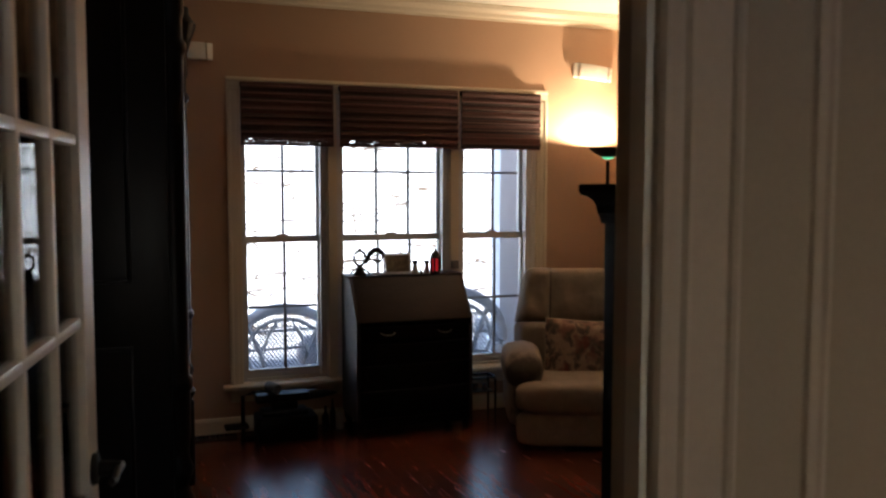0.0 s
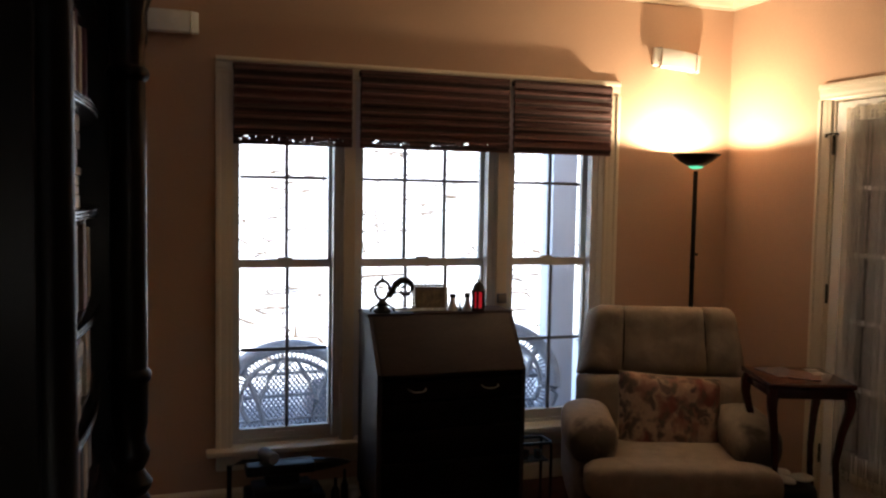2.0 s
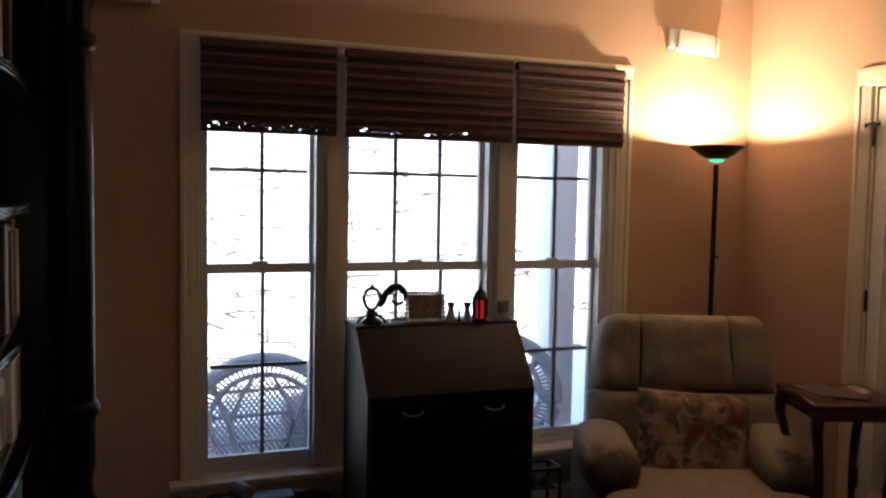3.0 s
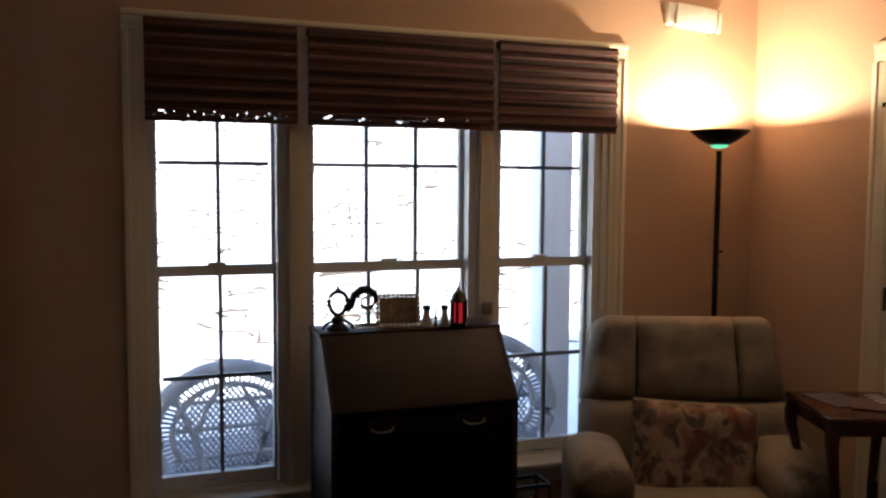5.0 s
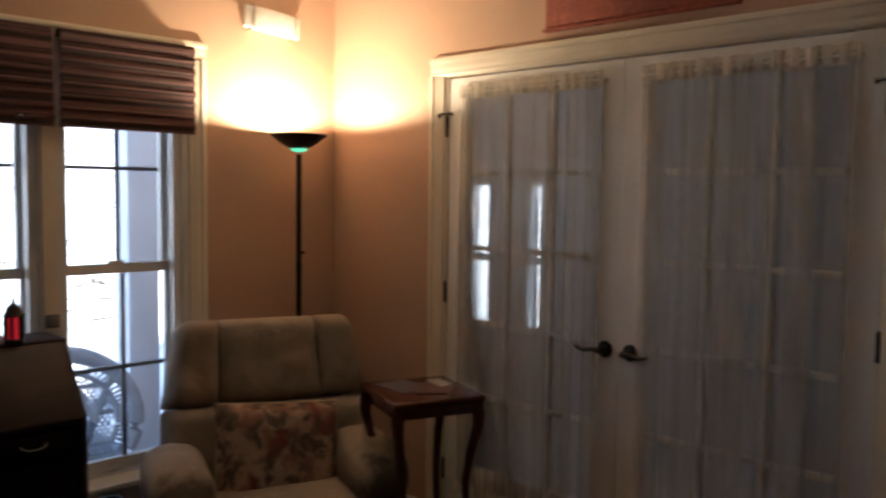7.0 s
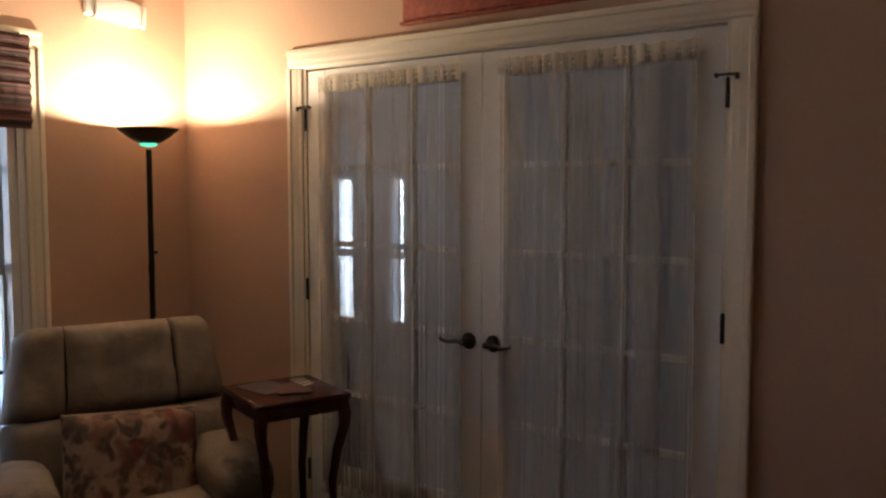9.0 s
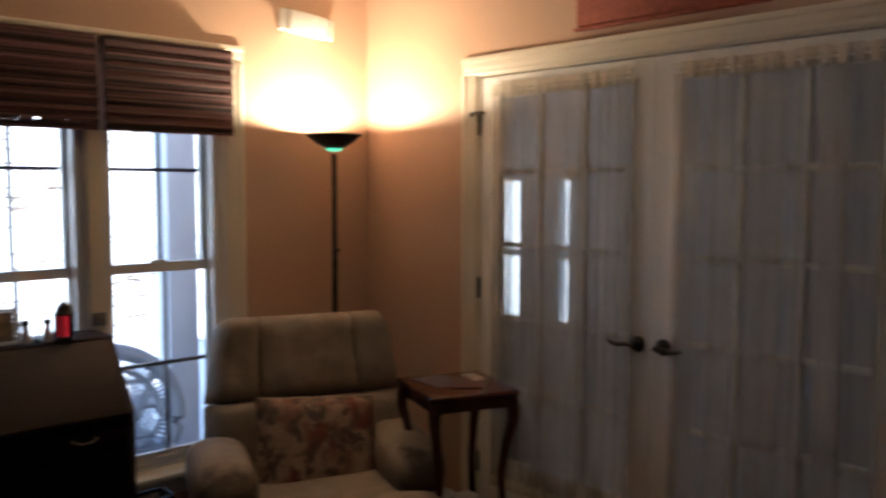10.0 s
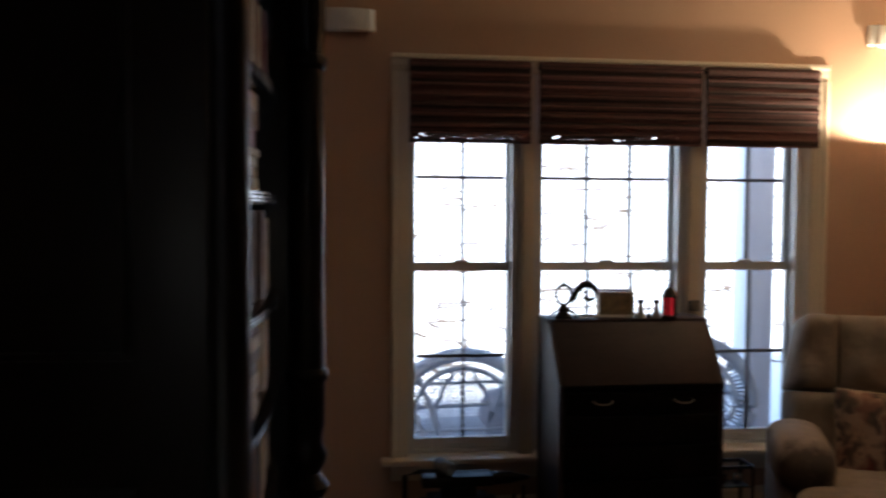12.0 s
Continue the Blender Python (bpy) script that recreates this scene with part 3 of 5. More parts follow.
def blind(x0, x1, z0=1.778, z1=2.168):
    t = thing("woven_blind", "dark brown woven reed blind drawn half up in the window", "blind", group="blinds of the triple window")
    w = x1 - x0
    rnd = random.Random(round(x0 * 100))
    bm = rbox(-w / 2, w / 2, -0.007, 0.007, -0.0050, 0.0050, 0.0018, 1)
    me = bpy.data.meshes.new("reed")
    bm.to_mesh(me)
    bm.free()
    me.materials.append(SLAT)
    rib = me.copy()
    rib.materials[0] = RIB
    part("headrail", rbox(x0, x1, BF + 0.024, 5.4785, z1 - 0.030, z1, 0.004), DESKDARK, t)
    n = int((z1 - 0.004 - z0) / 0.0081)
    for k in range(n):
        z = z1 - 0.006 - 0.0081 * k
        wave = 0.5 + 0.5 * math.cos((z - z0) * 2 * math.pi / 0.046 + 0.6)
        ripple = 0.011 * wave * wave
        low = z < z0 + 0.020
        sag = 0.0010 * math.sin(k * 1.7 + x0 * 5) if low else 0.0006 * math.sin(k * 2.3 + x0)
        if k in (n - 3, n - 4, n - 5) and x0 < 2.0:
            x = -w / 2
            while x < w / 2:
                e = min(x + rnd.uniform(0.01, 0.14), w / 2)
                lift = rnd.uniform(-0.0012, 0.0012)
                part("frayed_reed", boxes((x, e, -0.006, 0.006, lift - 0.0045, lift + 0.0045)), SLAT, t, soft=False, at=pose((x0 + x1) / 2, BF + 0.013 - ripple, z))
                x = e + rnd.choice((0.002, 0.003, 0.005, 0.008, 0.022))
            continue
        shared("reed", rib if wave > 0.86 - 0.12 * math.sin(k * 0.37 + x0 * 3) else me, t, pose((x0 + x1) / 2, BF + 0.013 - ripple, z + sag, 0, math.degrees(0.0022 * math.sin(k * 1.3 + x0)), 0))
    cords = bmesh.new()
    for k in range(1, int(w / 0.055)):
        x = x0 + 0.02 + k * 0.055
        path = []
        for i in range(n + 1):
            z = z1 - 0.004 - 0.0081 * i
            path.append((x, BF + 0.0055 - 0.011 * (0.5 + 0.5 * math.cos((z - z0) * 2 * math.pi / 0.046 + 0.6)) ** 2, z))
        tube(cords, path, 0.0009, 4)
    part("weaving_threads", cords, CORD, t, soft=False)
    return t


for a, b in ((0.727, 1.298), (1.340, 2.138), (2.163, 2.742)):
    blind(a, b)
pull = bmesh.new()
for dx in (0, 0.014):
    tube(pull, [(1.195 + dx, 5.415, 1.80), (1.197 + dx, 5.413, 1.2), (1.194 + dx, 5.412, 0.42)], 0.0011, 5)
tagged(part("blind_cord", pull, CORD), "thin dark pull cords hanging from the blind", "cord")


# ---- glazed double doors with sheers ----
def french_leaf(name, width, height, rows, cols, gz0, gz1, stile, label, paint, glass=GLASS):
    """A glazed leaf in its own frame: x from 0 (hinge) to width, thickness along y, centred."""
    d = thing(name, label, "door")
    part("stile", rbox(0, stile, -0.018, 0.018, 0, height, 0.002, 1), paint, d)
    part("stile", rbox(width - stile, width, -0.018, 0.018, 0, height, 0.002, 1), paint, d)
    part("top_rail", rbox(stile, width - stile, -0.0175, 0.0175, gz1, height, 0.002, 1), paint, d)
    part("bottom_rail", rbox(stile, width - stile, -0.0175, 0.0175, 0, gz0, 0.002, 1), paint, d)
    xs = [stile + (width - 2 * stile) * k / cols for k in range(cols + 1)]
    zs = [gz0 + (gz1 - gz0) * k / rows for k in range(rows + 1)]
    for x in xs[1:-1]:
        part("muntin", rbox(x - 0.011, x + 0.011, -0.015, 0.015, gz0, gz1, 0.005, 2), paint, d)
    for z in zs[1:-1]:
        for a, b in zip(xs, xs[1:]):
            part("muntin", rbox(a + 0.006, b - 0.006, -0.0145, 0.0145, z - 0.011, z + 0.011, 0.005, 2), paint, d)
    for a, b in zip(xs, xs[1:]):
        for lo, hi in zip(zs, zs[1:]):
            p = part("pane", boxes((a, b, -0.002, 0.002, lo, hi)), glass, d, soft=False)
            p.visible_shadow = False
    return d


def lever(parent, x, z, side, toward, y):
    """A dark lever handle on its round rose; side is the face, toward the way that the lever points."""
    rose = part("door_handle", lathe([(0.0, 0), (0.032, 0), (0.033, 0.004), (0.030, 0.010), (0.016, 0.013), (0.013, 0.05), (0.012, 0.056)], 20, pose(x, y, z, 90 * -side if side > 0 else 90, 0, 0)), IRON, parent, "oil-rubbed bronze lever handle")
    bm = bmesh.new()
    yy = y + side * 0.052
    tube(bm, [(x - toward * 0.012, yy, z), (x + toward * 0.03, yy, z + 0.003), (x + toward * 0.06, yy, z - 0.006), (x + toward * 0.088, yy, z - 0.002), (x + toward * 0.105, yy, z + 0.007)], 0.0095, 10, 0.006)
    part("lever", bm, IRON, rose)


def hinge(parent, x, z, y, stop):
    h = part("hinge", lathe([(0.0, -0.045), (0.007, -0.045), (0.007, 0.045), (0.004, 0.050), (0.0, 0.052)], 12, pose(x, y, z)), IRON, parent, "dark bronze hinge")
    if stop:
        bm = bmesh.new()
        o = 1 if y > 0 else -1
        tube(bm, [(x - 0.033, y + o * 0.016, z + 0.055), (x, y + o * 0.006, z + 0.058), (x + 0.033, y + o * 0.016, z + 0.055)], 0.0045, 8)
        tube(bm, [(x - 0.033, y + o * 0.016, z + 0.058), (x - 0.033, y + o * 0.016, z + 0.040)], 0.0065, 8)
        tube(bm, [(x + 0.033, y + o * 0.016, z + 0.058), (x + 0.033, y + o * 0.004, z + 0.052)], 0.0065, 8)
        part("door_stop_pin", bm, IRON, h)


leaf_w = (DY1 - DY0 - 0.036) / 2 - 0.003
leaf_n = french_leaf("door_1", leaf_w, 2.040, 5, 3, 0.325, 1.945, 0.105, "closed white glazed door leaf with a sheer curtain", DOORPAINT)
leaf_n.matrix_basis = pose(DX + 0.022, DY1 - 0.020, 0.006, 0, 0, -90)
leaf_s = french_leaf("door_2", leaf_w, 2.040, 5, 3, 0.325, 1.945, 0.105, "closed white glazed door leaf with a sheer curtain", DOORPAINT)
leaf_s.matrix_basis = pose(DX + 0.022, DY0 + 0.020, 0.006, 0, 0, 90)
for d, s in ((leaf_n, -1), (leaf_s, 1)):
    d["kind"] = "structure"
    lever(d, leaf_w - 0.055, 0.95, s, -1, s * 0.018)
    hinge(d, -0.006, 1.83, s * 0.026, True)
    hinge(d, -0.006, 1.09, s * 0.026, False)
    hinge(d, -0.006, 0.28, s * 0.026, False)
part("astragal", rbox(leaf_w - 0.012, leaf_w + 0.022, 0.0185, 0.026, 0.0, 2.035, 0.002, 1), DOORPAINT, leaf_n)


def sheer(x0, x1, z0, z1, folds, seed):
    """A gathered voile panel in leaf coordinates: uneven folds that lap over themselves, tighter at the rods."""
    rnd = random.Random(seed)
    width = [rnd.choice((0.35, 0.5, 0.8, 1.2, 1.7, 2.4)) for _ in range(folds)]
    total = sum(width)
    lap = [rnd.choice((0.0, 0.0, 0.1, 0.7, 1.0)) for _ in range(folds)]
    lean = [rnd.uniform(-1, 1) for _ in range(folds + 1)]
    nz = 22
    bm = bmesh.new()
    grid = []
    for j in range(nz + 1):
        z = z0 + (z1 - z0) * j / nz
        near = max(0.0, 1 - min(z - z0, z1 - z) / 0.12)
        row = []
        start = 0.0
        for k in range(folds):
            p = width[k] / total * (x1 - x0)
            sway = 0.004 * math.sin(1.7 * z + 5 * lean[k]) + 0.003 * lean[k] * math.sin(math.pi * (z - z0) / (z1 - z0))
            sway2 = 0.004 * math.sin(1.7 * z + 5 * lean[k + 1]) + 0.003 * lean[k + 1] * math.sin(math.pi * (z - z0) / (z1 - z0))
            for i in range(10):
                u = i / 10
                th = 2 * math.pi * u
                x = x0 + start + p * u - p * lap[k] * (1 - 0.6 * near) * math.sin(2 * th) * 0.5 + sway + (sway2 - sway) * u
                y = 0.012 * min(1.4, 0.5 + width[k] * 0.5) * (1 - 0.5 * near) * math.sin(th)
                row.append(bm.verts.new((x, y, z + 0.003 * math.sin(k * 2.1) * (j in (0, nz)))))
            start += p
        row.append(bm.verts.new((x1, 0, z)))
        grid.append(row)
    for a, b in zip(grid, grid[1:]):
        for i in range(len(a) - 1):
            bm.faces.new((a[i], a[i + 1], b[i + 1], b[i]))
    return bm


def curtain(m, side, seed):
    c = thing("sheer_curtain", "gathered cream voile curtain on thin white rods across the glazed door", "curtain", m, "sheers on the double doors")
    part("voile", sheer(0.085, leaf_w - 0.085, 0.20, 1.985, 40, seed), SHEER, c, at=pose(0, side * 0.034, 0))
    part("heading", sheer(0.083, leaf_w - 0.083, 1.946, 2.006, 34, seed + 5), HEADING, c, "ruffled rod-pocket heading", at=pose(0, side * 0.038, 0))
    part("hem", sheer(0.083, leaf_w - 0.083, 0.195, 0.25, 34, seed + 9), HEADING, c, "gathered lower hem", at=pose(0, side * 0.038, 0))
    for z in (0.225, 1.970):
        bm = bmesh.new()
        tube(bm, [(0.075, side * 0.034, z), (leaf_w - 0.075, side * 0.034, z)], 0.004, 8)
        for x in (0.078, leaf_w - 0.078):
            tube(bm, [(x, side * 0.0185, z), (x, side * 0.036, z)], 0.006, 8)
        part("rod", bm, DOORPAINT, c)


curtain(leaf_n.matrix_basis.copy(), -1, 3)
curtain(leaf_s.matrix_basis.copy(), 1, 8)

# the open leaf of the doorway
leaf_o = french_leaf("door_3", 0.82, 2.045, 5, 3, 0.20, 1.96, 0.10, "open cream glazed door standing inside the doorway", TRIM, DIMGLASS)
leaf_o["kind"] = "structure"
leaf_o.matrix_basis = pose(OX0 + 0.012, BY + 0.022, 0.008, 0, 0, 82)
lever(leaf_o, 0.82 - 0.055, 0.95, -1, -1, -0.018)
lever(leaf_o, 0.82 - 0.055, 0.95, 1, -1, 0.018)

# framed canvas above the double doors
pic = thing("wall_picture", "rust red canvas picture hung above the double doors", "picture")
part("canvas", rbox(DX - 0.024, DX - 0.001, 3.318, 4.118, 2.192, 2.600, 0.006, 2), CANVAS, pic)
for name, row in (("frame_rail", (DX - 0.032, DX - 0.001, 3.31, 4.126, 2.180, 2.192)), ("frame_rail", (DX - 0.032, DX - 0.001, 3.31, 4.126, 2.600, 2.612))):
    part(name, rbox(*row, 0.002, 1), CANVAS, pic)


# ---- torchiere ----
lamp = thing("floor_lamp", "black metal torchiere floor lamp, lit, standing in the corner", "lamp", pose(LAMP_X, LAMP_Y, 0))
part("base", lathe([(0, 0), (0.135, 0), (0.137, 0.012), (0.125, 0.026), (0.03, 0.034), (0.016, 0.045)], 32), BLACKMETAL, lamp)
part("pole", lathe([(0.0, 0.04), (0.0125, 0.04), (0.0125, 0.66), (0.0145, 0.665), (0.0145, 0.69), (0.0125, 0.695), (0.0125, 1.17), (0.0145, 1.175), (0.0145, 1.20), (0.0125, 1.205), (0.0125, 1.712), (0.0, 1.712)], 16), BLACKMETAL, lamp)
part("switch_knob", lathe([(0, 0), (0.006, 0), (0.007, 0.014), (0, 0.016)], 10, pose(0.011, -0.005, 1.255, 0, 90, -20)), BLACKMETAL, lamp)
part("glass_collar", lathe([(0.014, 1.724), (0.034, 1.729), (0.040, 1.738), (0.030, 1.740)], 24), GREEN, lamp, "green glass collar glowing under the bowl")
bowl = bmesh.new()
prof = [(0.030, 1.7385), (0.050, 1.742), (0.088, 1.765), (0.128, 1.797), (0.133, 1.803), (0.128, 1.806), (0.084, 1.771), (0.046, 1.748), (0.028, 1.744)]
rings = [[bowl.verts.new((r * math.cos(2 * math.pi * k / 40), r * math.sin(2 * math.pi * k / 40), z)) for k in range(40)] for r, z in prof]
for a, b in zip(rings, rings[1:] + rings[:1]):
    for k in range(40):
        bowl.faces.new((a[k], a[(k + 1) % 40], b[(k + 1) % 40], b[k]))
part("shade", bowl, BLACKMETAL, lamp, "flared black metal bowl shade")
part("socket", lathe([(0, 1.7405), (0.026, 1.7405), (0.026, 1.752), (0.012, 1.758), (0, 1.758)], 16), CERAMIC, lamp)

# ---- wall sconces ----
def sconce(x, z, w, tilt=0, y=WY):
    s = thing("wall_sconce", "unlit wall sconce of curved frosted glass with chrome clips", "wall lamp", pose(x, y, z, 0, tilt, 0), "wall sconces")
    bm = bmesh.new()
    n = 16
    def bow(k, t):
        u = 2 * k / n - 1
        return u * (w / 2 - 0.0 * t), -(0.058 + 0.030 * (1 - abs(u) ** 2.4) - t)
    # the closed trough of glass: bowed front, flat ends, back and lids
    rows = [(-0.050, 0.010), (-0.047, 0.002), (-0.040, 0.0), (0.040, 0.0), (0.047, 0.002), (0.050, 0.010)]
    va = [[bm.verts.new((*bow(k, t), z)) for k in range(n + 1)] for z, t in rows]
    for a, b in zip(va, va[1:]):
        for k in range(n):
            bm.faces.new((a[k], a[k + 1], b[k + 1], b[k]))
    vb = [[bm.verts.new((bow(k, 0)[0], -0.038, z)) for k in range(n + 1)] for z in (-0.050, 0.050)]
    for k in range(n):
        for a, b in ((va[0], vb[0]), (va[-1], vb[1])):
            bm.faces.new((a[k], a[k + 1], b[k + 1], b[k]))
        bm.faces.new((vb[0][k], vb[0][k + 1], vb[1][k + 1], vb[1][k]))
    for k in (0, n):
        bm.faces.new([r[k] for r in va] + [vb[1][k], vb[0][k]])
    bmesh.ops.recalc_face_normals(bm, faces=bm.faces)
    part("glass_shade", bm, SCONCE, s, "curved frosted white glass")
    part("backplate", rbox(-w * 0.42, w * 0.42, -0.0375, -0.001, -0.045, 0.045, 0.004), SCONCE, s)
    for e in (-1, 1):
        bm = bmesh.new()
        xx = e * (w / 2 - 0.036)
        tube(bm, [(xx, -0.004, 0.056), (xx, -0.062, 0.055), (xx, -0.0745, 0.047), (xx, -0.0745, -0.047), (xx, -0.062, -0.055), (xx, -0.004, -0.056)], 0.0048, 8)
        part("clip", bm, CHROME, s)
    return s


sconce(3.155, 2.335, 0.30, 5)
sconce(0.435, 2.335, 0.27)


# ---- secretary desk ----
desk = thing("secretary_desk", "dark walnut slant-front secretary desk, closed, against the window", "desk")
X0, X1, YF, YT, YB, ZT, ZS, ZB = 1.340, 2.085, 5.035, 5.225, 5.418, 0.978, 0.722, 0.11
for a, b in ((X0, X0 + 0.02), (X1 - 0.02, X1)):
    bm = bmesh.new()
    prof = [(YF, ZB), (YB, ZB), (YB, ZT), (YT, ZT), (YF, ZS)]
    f = [[bm.verts.new((x, y, z)) for y, z in prof] for x in (a, b)]
    bm.faces.new(f[0])
    bm.faces.new(f[1])
    for k in range(5):
        bm.faces.new((f[0][k], f[0][(k + 1) % 5], f[1][(k + 1) % 5], f[1][k]))
    part("side_panel", bm, DESKWOOD, desk, soft=False)
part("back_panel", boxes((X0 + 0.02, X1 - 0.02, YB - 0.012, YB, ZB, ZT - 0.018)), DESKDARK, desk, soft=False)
part("top", rbox(X0 - 0.004, X1 + 0.004, YT - 0.006, YB + 0.004, ZT - 0.016, ZT + 0.004, 0.003), DESKWOOD, desk)
ang = math.atan2(ZT - ZS, YT - YF)
ln = math.hypot(ZT - ZS, YT - YF)
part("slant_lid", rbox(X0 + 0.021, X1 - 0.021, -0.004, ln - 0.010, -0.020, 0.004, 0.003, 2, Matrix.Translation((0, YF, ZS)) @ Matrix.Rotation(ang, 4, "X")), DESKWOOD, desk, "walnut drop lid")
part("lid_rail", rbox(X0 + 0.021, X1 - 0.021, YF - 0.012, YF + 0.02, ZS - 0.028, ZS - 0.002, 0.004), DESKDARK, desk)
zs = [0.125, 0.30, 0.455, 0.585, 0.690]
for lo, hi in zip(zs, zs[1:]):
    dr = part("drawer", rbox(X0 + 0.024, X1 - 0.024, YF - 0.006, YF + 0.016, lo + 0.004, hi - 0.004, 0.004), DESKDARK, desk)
    for xx in (X0 + 0.19, X1 - 0.19) if hi > 0.68 else ():
        bm = bmesh.new()
        zc = (lo + hi) / 2 + 0.012
        tube(bm, [(xx - 0.042, YF - 0.007, zc + 0.004), (xx - 0.040, YF - 0.022, zc), (xx - 0.02, YF - 0.028, zc - 0.008), (xx + 0.02, YF - 0.028, zc - 0.008), (xx + 0.040, YF - 0.022, zc), (xx + 0.042, YF - 0.007, zc + 0.004)], 0.0036, 8)
        part("drawer_pull", bm, SILVER, dr, "silvery bail pull")
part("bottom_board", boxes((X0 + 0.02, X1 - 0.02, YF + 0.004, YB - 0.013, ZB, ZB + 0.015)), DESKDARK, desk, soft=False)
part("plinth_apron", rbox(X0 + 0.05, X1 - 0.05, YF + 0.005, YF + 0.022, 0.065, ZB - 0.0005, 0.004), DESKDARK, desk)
for xx in (X0 + 0.035, X1 - 0.035):
    for yy in (YF + 0.035, YB - 0.035):
        part("foot", lathe([(0, 0), (0.020, 0), (0.026, 0.012), (0.018, 0.035), (0.030, 0.075), (0.034, ZB), (0, ZB)], 16, pose(xx, yy, 0)), DESKDARK, desk)

TOP = ZT + 0.004
# armillary-like ornament
orn = thing("iron_ornament", "black wrought-iron ornament with rings and scrollwork standing on the desk", "ornament", pose(1.424, 5.285, TOP))
bm = bmesh.new()
for e in (-1, 1):
    tube(bm, [(e * 0.062, 0, 0.004), (e * 0.052, 0, 0.022), (e * 0.030, 0, 0.034), (e * 0.010, 0, 0.030)], 0.006, 8)
    tube(bm, [(0, e * 0.04, 0.004), (0, e * 0.030, 0.026), (0, e * 0.010, 0.032)], 0.006, 8)
part("feet", bm, IRON, orn)
part("stem", lathe([(0, 0.0), (0.042, 0.0), (0.044, 0.010), (0.026, 0.024), (0.020, 0.030), (0.028, 0.040), (0.026, 0.048), (0.010, 0.060), (0.006, 0.066), (0, 0.066)], 14), IRON, orn)
bm = bmesh.new()
tube(bm, [(0.036 * math.sin(a) * (1 - 0.15 * math.cos(a)), 0, 0.105 - 0.046 * math.cos(a)) for a in (2 * math.pi * k / 20 for k in range(21))], 0.0085, 8)
part("ring", bm, IRON, orn)
bm = bmesh.new()
for z in (0.098, 0.116):
    tube(bm, [(-0.10, 0, z), (0.062, 0, z)], 0.0026, 6)
part("arrow_rods", bm, IRON, orn)
part("finial", lathe([(0.012, 0.148), (0.014, 0.156), (0.006, 0.166), (0.002, 0.178), (0, 0.18)], 12), IRON, orn)
bm = bmesh.new()
tube(bm, [(0.030, 0.0, 0.075), (0.052, 0.0, 0.10), (0.064, 0.0, 0.135), (0.090, 0.0, 0.158), (0.122, 0.0, 0.160), (0.148, 0.0, 0.138), (0.152, 0.0, 0.108), (0.136, 0.0, 0.086), (0.112, 0.0, 0.080), (0.092, 0.0, 0.094), (0.094, 0.0, 0.118), (0.112, 0.0, 0.126)], 0.017, 8, 0.006)
part("scroll", bm, IRON, orn)
for k in range(7):
    a = 0.5 + 0.38 * k
    bm = bmesh.new()
    tube(bm, [(0.108 + 0.054 * math.cos(a), 0, 0.118 + 0.050 * math.sin(a)), (0.108 + 0.024 * math.cos(a), 0, 0.118 + 0.022 * math.sin(a))], 0.009, 6)
    part("leaf_spur", bm, IRON, orn)

frame_t = thing("photo_frame", "small gilt photo frame with pale scalloped edge on the desk", "picture frame", pose(1.672, 5.29, TOP, -12, 0, -8))
part("frame", boxes((-0.075, -0.060, -0.006, 0.006, 0.012, 0.118), (0.060, 0.075, -0.006, 0.006, 0.012, 0.118), (-0.060, 0.060, -0.006, 0.006, 0.012, 0.026), (-0.060, 0.060, -0.006, 0.006, 0.104, 0.118)), FRAMEGOLD, frame_t, soft=False)
part("photograph", boxes((-0.060, 0.060, -0.003, 0.003, 0.026, 0.104)), PHOTO, frame_t, soft=False)
bm = bmesh.new()
for k in range(9):
    u = -0.072 + 0.018 * k
    for z in (0.004, 0.126):
        bmesh.ops.create_uvsphere(bm, u_segments=8, v_segments=6, radius=0.0098, matrix=pose(u, 0, z))
for k in range(6):
    z = 0.022 + 0.018 * k
    for u in (-0.083, 0.083):
        bmesh.ops.create_uvsphere(bm, u_segments=8, v_segments=6, radius=0.0098, matrix=pose(u, 0, z))
part("scalloped_edge", bm, PAPER, frame_t, "pale beaded scalloped edge")

for x, y, h, r in ((1.785, 5.275, 0.083, 0.026), (1.858, 5.262, 0.083, 0.024)):
    c = thing("candle_holder", "small flared stoneware candle holder on the desk", "candle holder", pose(x, y, TOP), "candle holders on the desk")
    part("body", lathe([(0, 0), (r, 0), (r, 0.006), (r * 0.8, 0.016), (r * 0.55, h * 0.55), (r * 0.48, h * 0.72), (r * 0.6, h * 0.8), (0, h * 0.8)], 18), CERAMIC, c)
    part("cup", lathe([(0, h * 0.8), (r * 0.62, h * 0.8), (r * 0.66, h), (r * 0.45, h), (r * 0.4, h * 0.9), (0, h * 0.9)], 18), IRON, c)
c = thing("candle_holder", "slim dark turned candlestick between the stoneware holders", "candle holder", pose(1.822, 5.268, TOP))
part("body", lathe([(0, 0), (0.011, 0), (0.010, 0.006), (0.004, 0.012), (0.005, 0.030), (0.008, 0.036), (0.004, 0.042), (0.003, 0.06), (0.006, 0.066), (0, 0.07)], 12), IRON, c)

